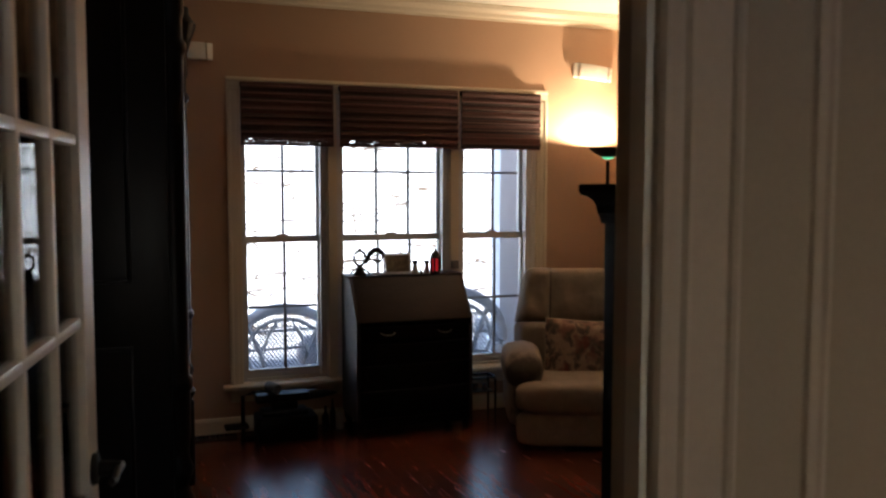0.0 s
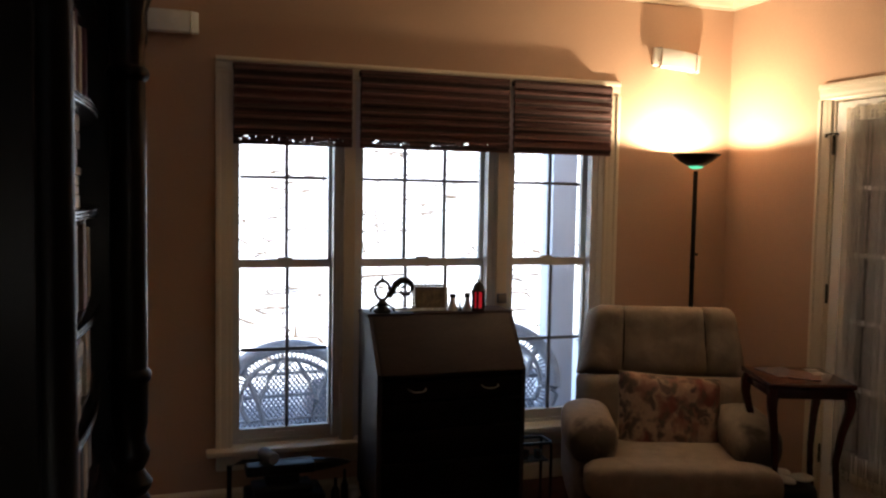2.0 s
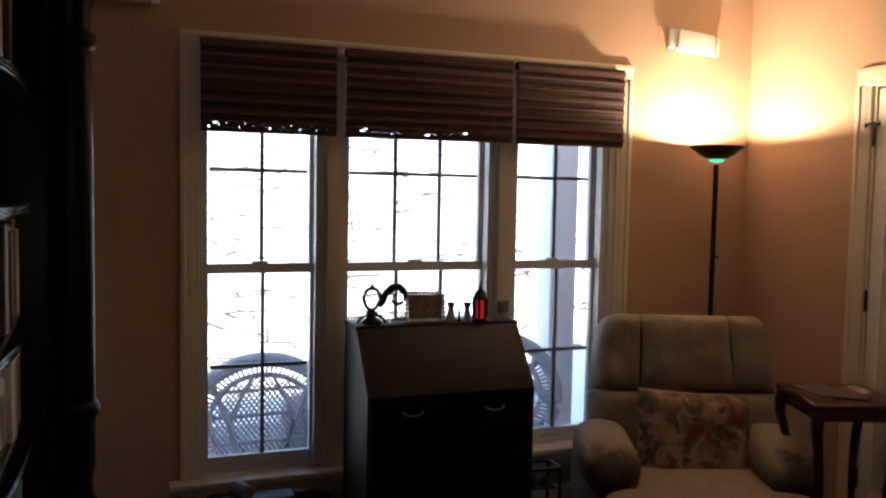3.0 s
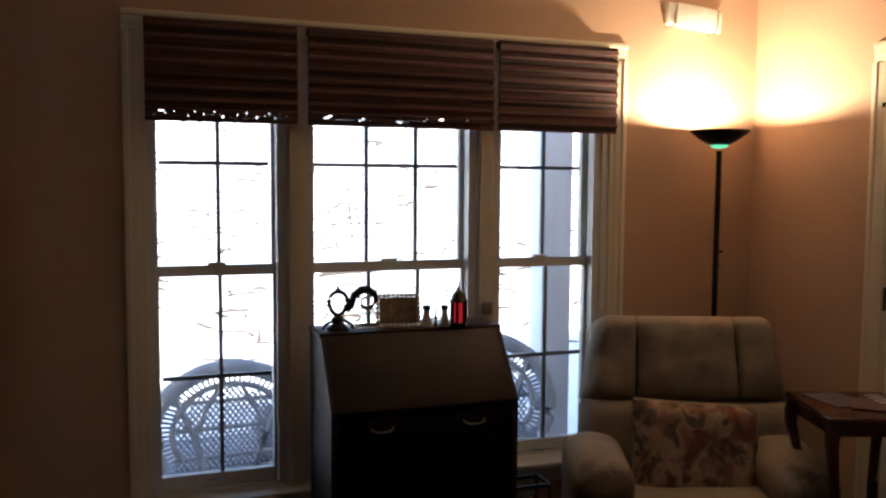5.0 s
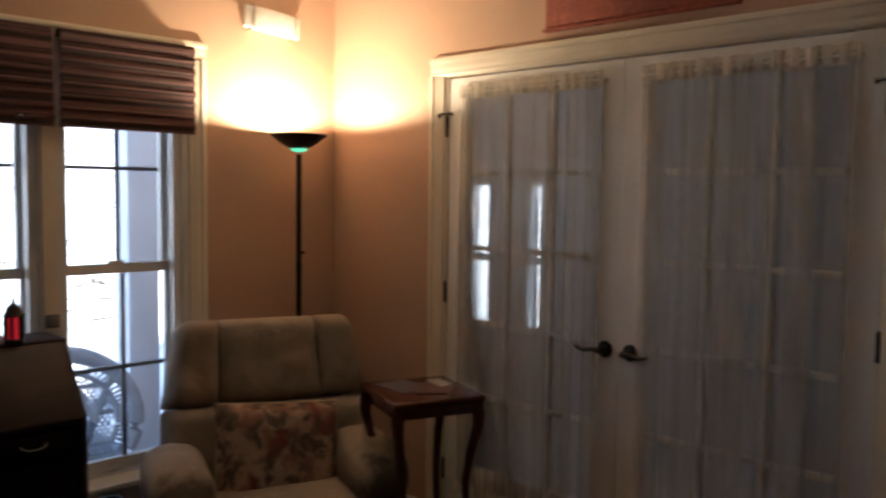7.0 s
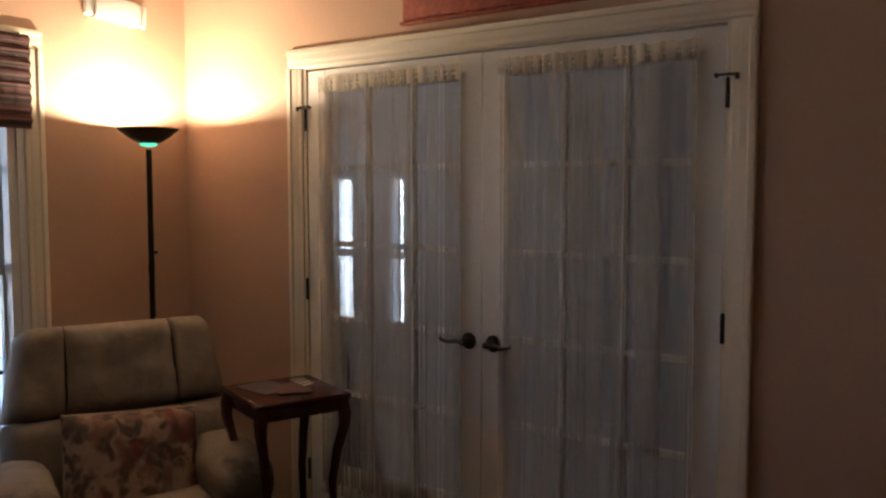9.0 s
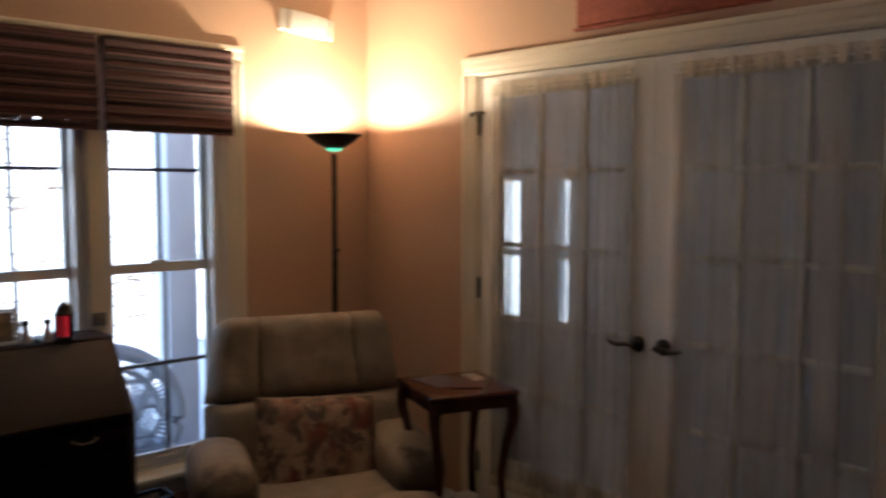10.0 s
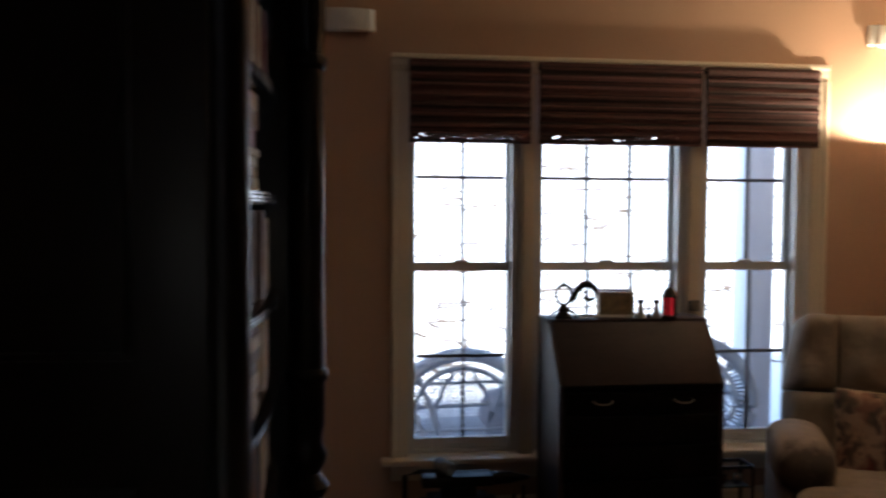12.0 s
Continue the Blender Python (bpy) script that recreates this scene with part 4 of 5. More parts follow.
lan = thing("lantern", "small dark metal lantern with red glass standing on the desk", "lantern", pose(1.908, 5.235, TOP))
part("base", lathe([(0, 0), (0.036, 0), (0.036, 0.010), (0.030, 0.016), (0, 0.016)], 6), IRON, lan, soft=False)
for k in range(6):
    a = math.pi / 3 * k
    part("post", rbox(-0.0055, 0.0055, -0.0055, 0.0055, 0.016, 0.098, 0.001, 1, pose(0.030 * math.cos(a), 0.030 * math.sin(a), 0, 0, 0, 60 * k)), IRON, lan)
part("glass", lathe([(0.0, 0.016), (0.019, 0.016), (0.019, 0.097), (0, 0.097)], 6), REDGLASS, lan, "glowing red glass panes", soft=False)
part("roof", lathe([(0.038, 0.098), (0.038, 0.104), (0.030, 0.112), (0.026, 0.128), (0.014, 0.142), (0.006, 0.148), (0.008, 0.154), (0.004, 0.162), (0.001, 0.184), (0, 0.184)], 12), IRON, lan)

for x, y, a, w in ((1.56, 5.33, 12, 0.15), (1.62, 5.34, -6, 0.19), (1.75, 5.365, 4, 0.16)):
    tagged(part("paper_sheet", rbox(-w / 2, w / 2, -0.05, 0.05, 0, 0.003, 0.001, 1, pose(x, y, TOP + 0.0005, 0, 0, a)), PAPER), "white paper sheets lying on the desk top", "paper")
g = thing("window_sensor", "small square grey sensor box fixed to the window mullion", "sensor box")
part("case", rbox(2.105, 2.158, 5.464, 5.4795, 0.985, 1.038, 0.004), GREYBOX, g)
part("face", rbox(2.112, 2.151, 5.4615, 5.464, 0.992, 1.031, 0.001, 1), SILVER, g)


# ---- recliner ----
def arm_pillow(w, d, h, m):
    """An overstuffed arm pad: a lumpy roll that droops and swells towards its rounded front."""
    bm = cushion(w, d, h, 2.7, 18)
    for v in bm.verts:
        f = max(0.0, -v.co.y / (d / 2))
        v.co.x *= 1 + 0.06 * f
        v.co.z -= 0.030 * f * f
        p = v.co * 11
        v.co += v.co.normalized() * (0.007 * noise.noise(p) + 0.003 * noise.noise(p * 2.6))
    bmesh.ops.transform(bm, matrix=m, verts=bm.verts)
    return bm


chair = thing("recliner", "taupe upholstered recliner with pillow arms, seams worn dark", "armchair", pose(2.755, 4.80, 0, 0, 0, -21))
part("base_frame", rbox(-0.36, 0.36, -0.30, 0.36, 0.03, 0.30, 0.02), CLOTH, chair)
for e in (-1, 1):
    part("foot", rbox(e * 0.28 - 0.03, e * 0.28 + 0.03, -0.27, 0.33, 0.0, 0.03, 0.006), BLACKMETAL, chair)
part("footrest_panel", cushion(0.86, 0.12, 0.20, 6, 14, pose(-0.03, -0.400, 0.125)), CLOTH, chair)
part("front_bolster", cushion(0.87, 0.20, 0.175, 4.5, 16, pose(-0.03, -0.385, 0.302)), CLOTH, chair, "full-width stuffed seat edge")
part("seat", cushion(0.60, 0.60, 0.19, 4, 16, pose(-0.03, -0.13, 0.305, 3, 0, 0)), CLOTH, chair, "thick taupe seat cushion")
for e in (-1, 1):
    ax = -0.405 if e < 0 else 0.345
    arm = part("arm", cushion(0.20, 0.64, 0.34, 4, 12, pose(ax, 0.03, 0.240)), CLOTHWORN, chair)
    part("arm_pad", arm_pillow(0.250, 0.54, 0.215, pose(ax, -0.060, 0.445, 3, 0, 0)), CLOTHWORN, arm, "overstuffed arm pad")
back = part("backrest", cushion(0.72, 0.18, 0.78, 5, 14, pose(0, 0.345, 0.55, -14, 0, 0)), CLOTH, chair)


def back_pad(side, seam, w0, w1, h, depth, corner, m):
    """One of three pads of a recliner back (side -1, 0, 1), tapering from half width w0 to w1, with the outer top corner rounded."""
    n = 18
    front, rear = [], []
    for j in range(n + 1):
        v = j / n
        fr, re = [], []
        for i in range(n + 1):
            s = 2 * i / n - 1
            outer = side * s > 0
            half = w0 + (w1 - w0) * v
            edge = seam * (half / w0) ** 0.5 - 0.002
            if side == 0:
                x = s * edge
            else:
                x = side * (edge + 0.004) + (side * half - side * (edge + 0.004)) * (s + 1) / 2 if side > 0 else -half + (half - edge - 0.004) * (s + 1) / 2
            over = max(0.0, abs(x) - (half - corner)) / corner
            top = h - corner * (1 - math.sqrt(max(0.0, 1 - min(1.0, over) ** 2)))
            z = v * top - h / 2
            puff = (1 - abs(s) ** (3.2 if outer else 7) * (0.95 if outer else 0.30)) * (1 - abs(2 * v - 1) ** 9 * 0.45)
            lump = 0.017 * noise.noise(Vector((x * 7, side * 3.0, z * 9 + h * 20))) + 0.004 * noise.noise(Vector((x * 22, h * 9, z * 26)))
            fr.append(Vector((x, -depth * puff + lump * puff, z)))
            re.append(Vector((x, depth * 0.5, z)))
        front.append(fr)
        rear.append(re)
    bm = bmesh.new()
    fv = [[bm.verts.new(p) for p in r] for r in front]
    rv = [[bm.verts.new(p) for p in r] for r in rear]
    for g in (fv, rv):
        for a, b in zip(g, g[1:]):
            for i in range(n):
                bm.faces.new((a[i], a[i + 1], b[i + 1], b[i]))
    for i in range(n):
        for k in (0, n):
            bm.faces.new((fv[k][i], fv[k][i + 1], rv[k][i + 1], rv[k][i]))
            bm.faces.new((fv[i][k], fv[i + 1][k], rv[i + 1][k], rv[i][k]))
    bmesh.ops.recalc_face_normals(bm, faces=bm.faces)
    bmesh.ops.transform(bm, matrix=m, verts=bm.verts)
    return bm


UPPER, LUMBAR = pose(0.010, 0.306, 0.818, -13, 0, 0), pose(0.010, 0.205, 0.476, -12, 0, 0)
for side in (-1, 0, 1):
    part("upper_back_cushion", back_pad(side, 0.215, 0.435, 0.385, 0.350, 0.118, 0.075, UPPER), CLOTH, back, "padded upper back cushion")
    part("lumbar_cushion", back_pad(side, 0.222, 0.445, 0.438, 0.350, 0.118, 0.02, LUMBAR), CLOTH, back, "padded lumbar cushion")
for e in (-1, 1):
    bm = bmesh.new()
    tube(bm, [UPPER @ Vector((e * (0.213 - 0.012 * k / 8), -0.086 * (1 - 0.55 * abs(k / 4 - 1) ** 6) + 0.003 * math.sin(k * 2.7), -0.172 + 0.343 * k / 8)) for k in range(9)], 0.0042, 6)
    part("seam", bm, SEAM, back, "dark worn stitched seam")
pil = thing("throw_pillow", "floral printed rectangular pillow with cream piping on the recliner", "pillow", chair.matrix_basis @ pose(-0.005, 0.0, 0.498, -17, 4, 3) @ Matrix.Diagonal((1.14, 1.15, 1.36, 1)))
bm = bmesh.new()
n = 18
for s in (-1, 1):
    grid = []
    for j in range(n + 1):
        row = []
        for i in range(n + 1):
            u, v = 2 * i / n - 1, 2 * j / n - 1
            bulge = ((1 - u ** 4) * (1 - v ** 4)) ** 0.55
            pin = 1 - 0.05 * (1 - abs(v) ** 2) * 0 - 0.03 * (abs(u) < 0.9) * (1 - u * u) * abs(v) ** 3
            row.append(bm.verts.new((0.225 * u * (1 - 0.03 * (1 - v * v)), s * 0.068 * bulge + 0.004 * noise.noise(Vector((u * 3, v * 3, s))), 0.150 * v * pin)))
        grid.append(row)
    for a, b in zip(grid, grid[1:]):
        for i in range(n):
            bm.faces.new((a[i], a[i + 1], b[i + 1], b[i]))
bmesh.ops.remove_doubles(bm, verts=bm.verts, dist=0.0045)
part("cover", bm, FLORAL, pil)
bm = bmesh.new()
loop = [(-0.221, -0.146), (0, -0.142), (0.221, -0.146), (0.215, 0), (0.221, 0.146), (0, 0.142), (-0.221, 0.146), (-0.215, 0), (-0.221, -0.146)]
tube(bm, [(x, 0, z) for x, z in loop], 0.0055, 8)
part("piping", bm, PIPING, pil, "cream corded edge")


# ---- side table ----
tab = thing("side_table", "cherry wood side table with polished top and curved legs", "table", pose(3.150, 4.400, 0, 0, 0, -20))
TW, TD, TZ = 0.38, 0.39, 0.765
part("tabletop", rbox(-TW / 2, TW / 2, -TD / 2, TD / 2, TZ - 0.024, TZ, 0.008, 3), TABLEWOOD, tab)
for e in (-1, 1):
    part("apron", rbox(-TW / 2 + 0.03, TW / 2 - 0.03, e * (TD / 2 - 0.025) - 0.009, e * (TD / 2 - 0.025) + 0.009, TZ - 0.070, TZ - 0.0245, 0.003), TABLEWOOD, tab)
    part("apron", rbox(e * (TW / 2 - 0.025) - 0.009, e * (TW / 2 - 0.025) + 0.009, -TD / 2 + 0.034, TD / 2 - 0.034, TZ - 0.070, TZ - 0.0245, 0.003), TABLEWOOD, tab)
for ex in (-1, 1):
    for ey in (-1, 1):
        bm = bmesh.new()
        path = [(0.0, TZ - 0.025), (0.012, TZ - 0.07), (0.012, TZ - 0.12), (-0.016, TZ - 0.23), (-0.034, TZ - 0.36), (-0.026, TZ - 0.50), (0.002, TZ - 0.62), (0.030, TZ - 0.72), (0.040, 0.0)]
        rr = [0.021, 0.021, 0.018, 0.0145, 0.0125, 0.0115, 0.0115, 0.012, 0.014]
        rings = []
        for (o, z), r in zip(path, rr):
            cx, cy = ex * (TW / 2 - 0.030 + o * 0.8), ey * (TD / 2 - 0.030 + o * 0.8)
            rings.append([bm.verts.new((cx + r * sx, cy + r * sy, z)) for sx, sy in ((-1, -0.7), (-0.7, -1), (0.7, -1), (1, -0.7), (1, 0.7), (0.7, 1), (-0.7, 1), (-1, 0.7))])
        for a, b in zip(rings, rings[1:]):
            for k in range(8):
                bm.faces.new((a[k], a[(k + 1) % 8], b[(k + 1) % 8], b[k]))
        bm.faces.new(rings[0])
        bm.faces.new(rings[-1])
        part("leg", bm, TABLEWOOD, tab, "curved cherry leg")
part("low_shelf", rbox(-TW / 2 + 0.045, TW / 2 - 0.045, -TD / 2 + 0.045, TD / 2 - 0.045, 0.145, 0.160, 0.003), TABLEWOOD, tab)
TM = tab.matrix_basis
for k, (x, y, w, d, a, mat, lab) in enumerate(((-0.05, 0.06, 0.15, 0.20, 14, MAGBLUE, "grey-blue magazine lying on the side table"), (0.03, -0.02, 0.13, 0.17, -20, MAGRED, "maroon leaflet lying on the side table"))):
    tagged(part("magazine", rbox(-w / 2, w / 2, -d / 2, d / 2, 0, 0.003, 0.001, 1, TM @ pose(x, y, TZ + 0.0004 + 0.0032 * k, 0, 0, a)), mat), lab, "magazine")
for k in range(4):
    tagged(part("card", rbox(-0.030, 0.030, -0.006, 0.006, 0, 0.0015, 0.0005, 1, TM @ pose(0.10, 0.10 - 0.034 * k, TZ + 0.0072, 0, 0, 8 + 5 * k)), PAPER), "cream card lying on the side table", "card")
bag = thing("black_bag", "slouched black bag with cream cloths on the table's low shelf", "bag", TM @ pose(-0.01, -0.02, 0.160))
part("body", cushion(0.20, 0.24, 0.13, 3, 12, pose(0, 0, 0.066)), BLACKMETAL, bag)
for k, (x, y, s) in enumerate(((-0.05, -0.05, 0.10), (0.045, 0.0, 0.11), (-0.02, 0.07, 0.09))):
    tagged(part("folded_cloth", cushion(s, s * 0.9, 0.030, 2.2, 10, TM @ pose(x - 0.01, y - 0.02, 0.300 - 0.004 * k, 0, 10 - 8 * k, 30 * k)), PAPER), "crumpled cream cloth lying on the black bag", "cloth")


# ---- dark cabinet beside the doorway ----
cab = thing("dark_cabinet", "near-black wooden cabinet with a moulded cornice beside the doorway", "cabinet")
CX0, CX1, CY0, CY1, CZ = 1.055, 2.07, BY + 0.03, 1.752, 1.535
part("body", rbox(CX0, CX1, CY0, CY1, 0.10, CZ - 0.085, 0.004), CABWOOD, cab)
part("plinth", rbox(CX0 - 0.012, CX1 + 0.012, CY0, CY1 + 0.012, 0.0, 0.0995, 0.006), CABWOOD, cab)
bm = bmesh.new()
rings = [[bm.verts.new(p) for p in ((CX0 - o, CY0, z), (CX1 + o, CY0, z), (CX1 + o, CY1 + o, z), (CX0 - o, CY1 + o, z))] for o, z in ((0.0, CZ - 0.085), (0.006, CZ - 0.0848), (0.008, CZ - 0.070), (0.012, CZ - 0.062), (0.014, CZ - 0.046), (0.020, CZ - 0.034), (0.030, CZ - 0.026), (0.038, CZ - 0.023), (0.042, CZ - 0.015), (0.042, CZ - 0.003), (0.039, CZ))]
for a, b in zip(rings, rings[1:]):
    for k in range(4):
        bm.faces.new((a[k], a[(k + 1) % 4], b[(k + 1) % 4], b[k]))
bm.faces.new(rings[0][::-1])
bm.faces.new(rings[-1])
part("cornice", bm, CABWOOD, cab, "overhanging cove cornice", soft=False)
for a, b in ((CX0 + 0.03, (CX0 + CX1) / 2 - 0.003), ((CX0 + CX1) / 2 + 0.003, CX1 - 0.03)):
    d = part("door", rbox(a, b, CY1 + 0.0005, CY1 + 0.018, 0.14, CZ - 0.12, 0.004), CABWOOD, cab)
    part("panel", rbox(a + 0.07, b - 0.07, CY1 + 0.0185, CY1 + 0.026, 0.22, CZ - 0.20, 0.004), CABWOOD, d)
    part("knob", lathe([(0, 0), (0.008, 0), (0.007, 0.012), (0.014, 0.022), (0.010, 0.030), (0, 0.031)], 14, pose(b - 0.03 if a < 1.3 else a + 0.03, CY1 + 0.018, 0.8, -90, 0, 0)), BRASS, d)


# ---- bookcase ----
BKM = Matrix.Translation((0.290, 4.340, 0)) @ Matrix.Rotation(radians(-3.3), 4, "Z") @ Matrix.Translation((-0.252, -4.340, 0))
bk = thing("bookcase", "tall near-black bookcase with turned columns and bowed open shelves of books", "bookcase", BKM)
KX0, KX1, KY0, KY1, KZ = -0.29, 0.200, 2.785, 4.405, 2.42
for y in (KY0, KY1 - 0.03):
    s = part("side_panel", rbox(KX0, KX1 + (0.045 if y == KY0 else 0), y, y + 0.03, 0.10, KZ - 0.06, 0.003), DARKWOOD, bk)
    if y == KY0:
        for row in ((KX0 + 0.05, KX0 + 0.062, 1.25, 2.10), (KX1 - 0.075, KX1 - 0.063, 1.25, 2.10), (KX0 + 0.05, KX0 + 0.062, 0.25, 1.05), (KX1 - 0.075, KX1 - 0.063, 0.25, 1.05)):
            part("panel_moulding", rbox(row[0], row[1], y - 0.008, y - 0.0005, row[2], row[3], 0.003), DARKWOOD, s)
        for z in (0.25, 1.05, 1.25, 2.10):
            part("panel_moulding", rbox(KX0 + 0.05, KX1 - 0.063, y - 0.0085, y - 0.0005, z - 0.006, z + 0.006, 0.003), DARKWOOD, s)
part("back_panel", boxes((KX0, KX0 + 0.012, KY0 + 0.03, KY1 - 0.03, 0.10, KZ - 0.06)), DARKWOOD, bk, soft=False)
part("plinth", rbox(KX0, KX1 + 0.10, KY0 - 0.03, KY1 + 0.03, 0, 0.0995, 0.01), DARKWOOD, bk)
for k, (o, z0, z1) in enumerate(((0.05, KZ - 0.0595, KZ - 0.03), (0.09, KZ - 0.0295, KZ), (0.12, KZ + 0.0005, KZ + 0.03))):
    part("cornice_step", rbox(KX0, KX1 + o, KY0 - o * 0.4, KY1 + o * 0.4, z0, z1, 0.008), DARKWOOD, bk)
COL = [(0, 0.10), (0.062, 0.10), (0.062, 0.50), (0.052, 0.515), (0.066, 0.535), (0.070, 0.555), (0.054, 0.58), (0.044, 0.60), (0.060, 0.635), (0.064, 0.66), (0.050, 0.69), (0.048, 0.72), (0.056, 0.76), (0.058, 0.90), (0.066, 0.91), (0.068, 0.925), (0.066, 0.94), (0.056, 0.95), (0.056, 1.30), (0.055, 1.92), (0.064, 1.93), (0.067, 1.945), (0.064, 1.96), (0.053, 1.972), (0.053, 2.03), (0.060, 2.05), (0.060, 2.15), (0.074, 2.20), (0.096, 2.26), (0.100, 2.285), (0.084, 2.31), (0.070, 2.33), (0.070, KZ - 0.06), (0, KZ - 0.06)]
for y, girth in ((2.850, 0.80), (4.340, 1.06)):
    part("column", lathe([(r * girth, z) for r, z in COL], 24, pose(0.252, y, 0)), DARKWOOD, bk, "turned near-black column")
SHELF_Z = [0.16, 0.42, 0.69, 0.96, 1.23, 1.51, 1.79, 2.08]


def shelf_front(y):
    """The bow of the shelf fronts between the columns."""
    u = (y - 3.595) / 0.70
    return KX1 - 0.052 + 0.074 * (1 - u * u)


ys = [2.816 + 0.003 + k * (1.558 - 0.006) / 24 for k in range(25)]
for z in SHELF_Z:
    bm = bmesh.new()
    prof = [(-0.006, 0), (0.0, 0.003), (0.001, 0.007), (-0.004, 0.0095), (0.0, 0.012), (0.001, 0.0165), (-0.004, 0.019), (0.0, 0.0215), (0.001, 0.026), (-0.006, 0.029)]
    rows = [[bm.verts.new((shelf_front(y) + o, y, z - 0.029 + h)) for o, h in prof] + [bm.verts.new((KX0 + 0.013, y, z)), bm.verts.new((KX0 + 0.013, y, z - 0.029))] for y in ys]
    n = len(rows[0])
    for a, b in zip(rows, rows[1:]):
        for k in range(n):
            bm.faces.new((a[k], a[(k + 1) % n], b[(k + 1) % n], b[k]))
    bm.faces.new(rows[0])
    bm.faces.new(rows[-1])
    part("shelf", bm, SHELFWOOD, bk, "bowed shelf with a reeded edge")
rnd = random.Random(11)
book_mesh = {}
for z, top in zip(SHELF_Z, SHELF_Z[1:] + [KZ - 0.07]):
    y = 2.87
    flat = z in (0.96, 1.51)
    while y < 4.30:
        t = rnd.uniform(0.018, 0.05)
        h = min(rnd.uniform(0.19, 0.27), top - z - 0.045)
        d = rnd.uniform(0.13, 0.18)
        if z == 1.51 and y > 3.5:
            break
        if flat and y < 3.75:
            zz = z + 0.001
            while zz < z + 0.20:
                th = rnd.uniform(0.02, 0.045)
                w = rnd.uniform(0.16, 0.24)
                tagged(part("book", rbox(shelf_front(y + 0.12) - 0.03 - d, shelf_front(y + 0.12) - 0.03, y, y + w, zz, zz + th, 0.003, 1, BKM), rnd.choice(BOOKS)), "book lying flat in a pile on the bookcase shelf", "book", "books in the bookcase")
                zz += th + 0.0008
            y += 0.30
            continue
        if y + t > 4.32:
            break
        f = shelf_front(y + t / 2) - rnd.uniform(0.025, 0.055)
        tagged(part("book", rbox(f - d, f, y, y + t, z + 0.001, z + h, 0.003, 1, BKM), rnd.choice(BOOKS)), "worn cloth-bound book standing on the bookcase shelf", "book", "books in the bookcase")
        y += t + rnd.uniform(0.0008, 0.004)
        if rnd.random() < 0.06:
            y += rnd.uniform(0.04, 0.12)


# ---- low things by the window ----
anvil = thing("iron_anvil", "black cast-iron anvil with a pointed horn on a dark block", "anvil", pose(0.93, 5.27, 0))
part("block", rbox(-0.16, 0.20, -0.11, 0.11, 0, 0.15, 0.012), DARKWOOD, anvil)
part("foot", rbox(-0.13, 0.15, -0.075, 0.075, 0.1505, 0.185, 0.012), BLACKMETAL, anvil)
part("waist", rbox(-0.07, 0.09, -0.045, 0.045, 0.1855, 0.235, 0.012), BLACKMETAL, anvil)
part("face", rbox(-0.16, 0.16, -0.055, 0.055, 0.2355, 0.285, 0.008), BLACKMETAL, anvil)
part("horn", lathe([(0.001, 0.19), (0.012, 0.16), (0.026, 0.09), (0.032, 0.0), (0, 0.0)], 16, pose(0.158, 0, 0.258, 0, 90, 0)), BLACKMETAL, anvil)
roll = thing("cloth_roll", "grey-blue rolled cloth lying on the anvil", "cloth", pose(0.875, 5.27, 0.316, 90, 0, 20))
part("roll", lathe([(0, -0.06), (0.026, -0.06), (0.031, -0.05), (0.031, 0.05), (0.026, 0.06), (0, 0.06)], 18), BOOKS[2], roll)
stool = thing("boot_scraper", "black iron frame with an upright bar standing by the baseboard", "iron frame", pose(0.70, 5.31, 0))
bm = bmesh.new()
tube(bm, [(0.0, 0, 0.0), (0.0, 0, 0.27), (0.06, 0, 0.285), (0.16, 0, 0.283)], 0.012, 8)
part("bar", bm, BLACKMETAL, stool)
part("pedal", rbox(-0.11, 0.03, -0.05, 0.05, 0.075, 0.095, 0.006), BLACKMETAL, stool)
part("rail", rbox(-0.02, 0.10, -0.012, 0.012, 0.0, 0.02, 0.003), BLACKMETAL, stool)
for x, h, r in ((1.21, 0.16, 0.022), (1.255, 0.20, 0.018)):
    b = thing("dark_bottle", "dark glass bottle standing on the floor by the baseboard", "bottle", pose(x, 5.33, 0), "bottles by the window")
    part("body", lathe([(0, 0), (r, 0), (r * 1.05, 0.01), (r, h * 0.6), (r * 0.4, h * 0.75), (r * 0.36, h), (0, h)], 16), BLACKMETAL, b)
jar = thing("cream_jar", "small cream jar standing on the floor by the desk", "jar", pose(1.30, 5.36, 0))
part("body", lathe([(0, 0), (0.032, 0), (0.035, 0.01), (0.035, 0.075), (0.028, 0.085), (0, 0.085)], 18), PAPER, jar)
part("lid", lathe([(0, 0.0855), (0.030, 0.0855), (0.030, 0.098), (0, 0.098)], 18), PAPER, jar)
stand = thing("wire_stand", "small black iron stand holding silvery bits beside the desk", "stand", pose(2.235, 5.27, 0))
for ex in (-1, 1):
    for ey in (-1, 1):
        bm = bmesh.new()
        tube(bm, [(ex * 0.085, ey * 0.06, 0), (ex * 0.085, ey * 0.06, 0.27), (ex * 0.072, ey * 0.06, 0.288)], 0.008, 8)
        part("leg", bm, BLACKMETAL, stand)
part("top_frame", boxes((-0.085, 0.085, -0.066, -0.054, 0.278, 0.292), (-0.085, 0.085, 0.054, 0.066, 0.278, 0.292), (-0.091, -0.079, -0.054, 0.054, 0.278, 0.292), (0.079, 0.091, -0.054, 0.054, 0.278, 0.292)), BLACKMETAL, stand, soft=False)
part("shelf", rbox(-0.078, 0.078, -0.052, 0.052, 0.185, 0.193, 0.002, 1), BLACKMETAL, stand)
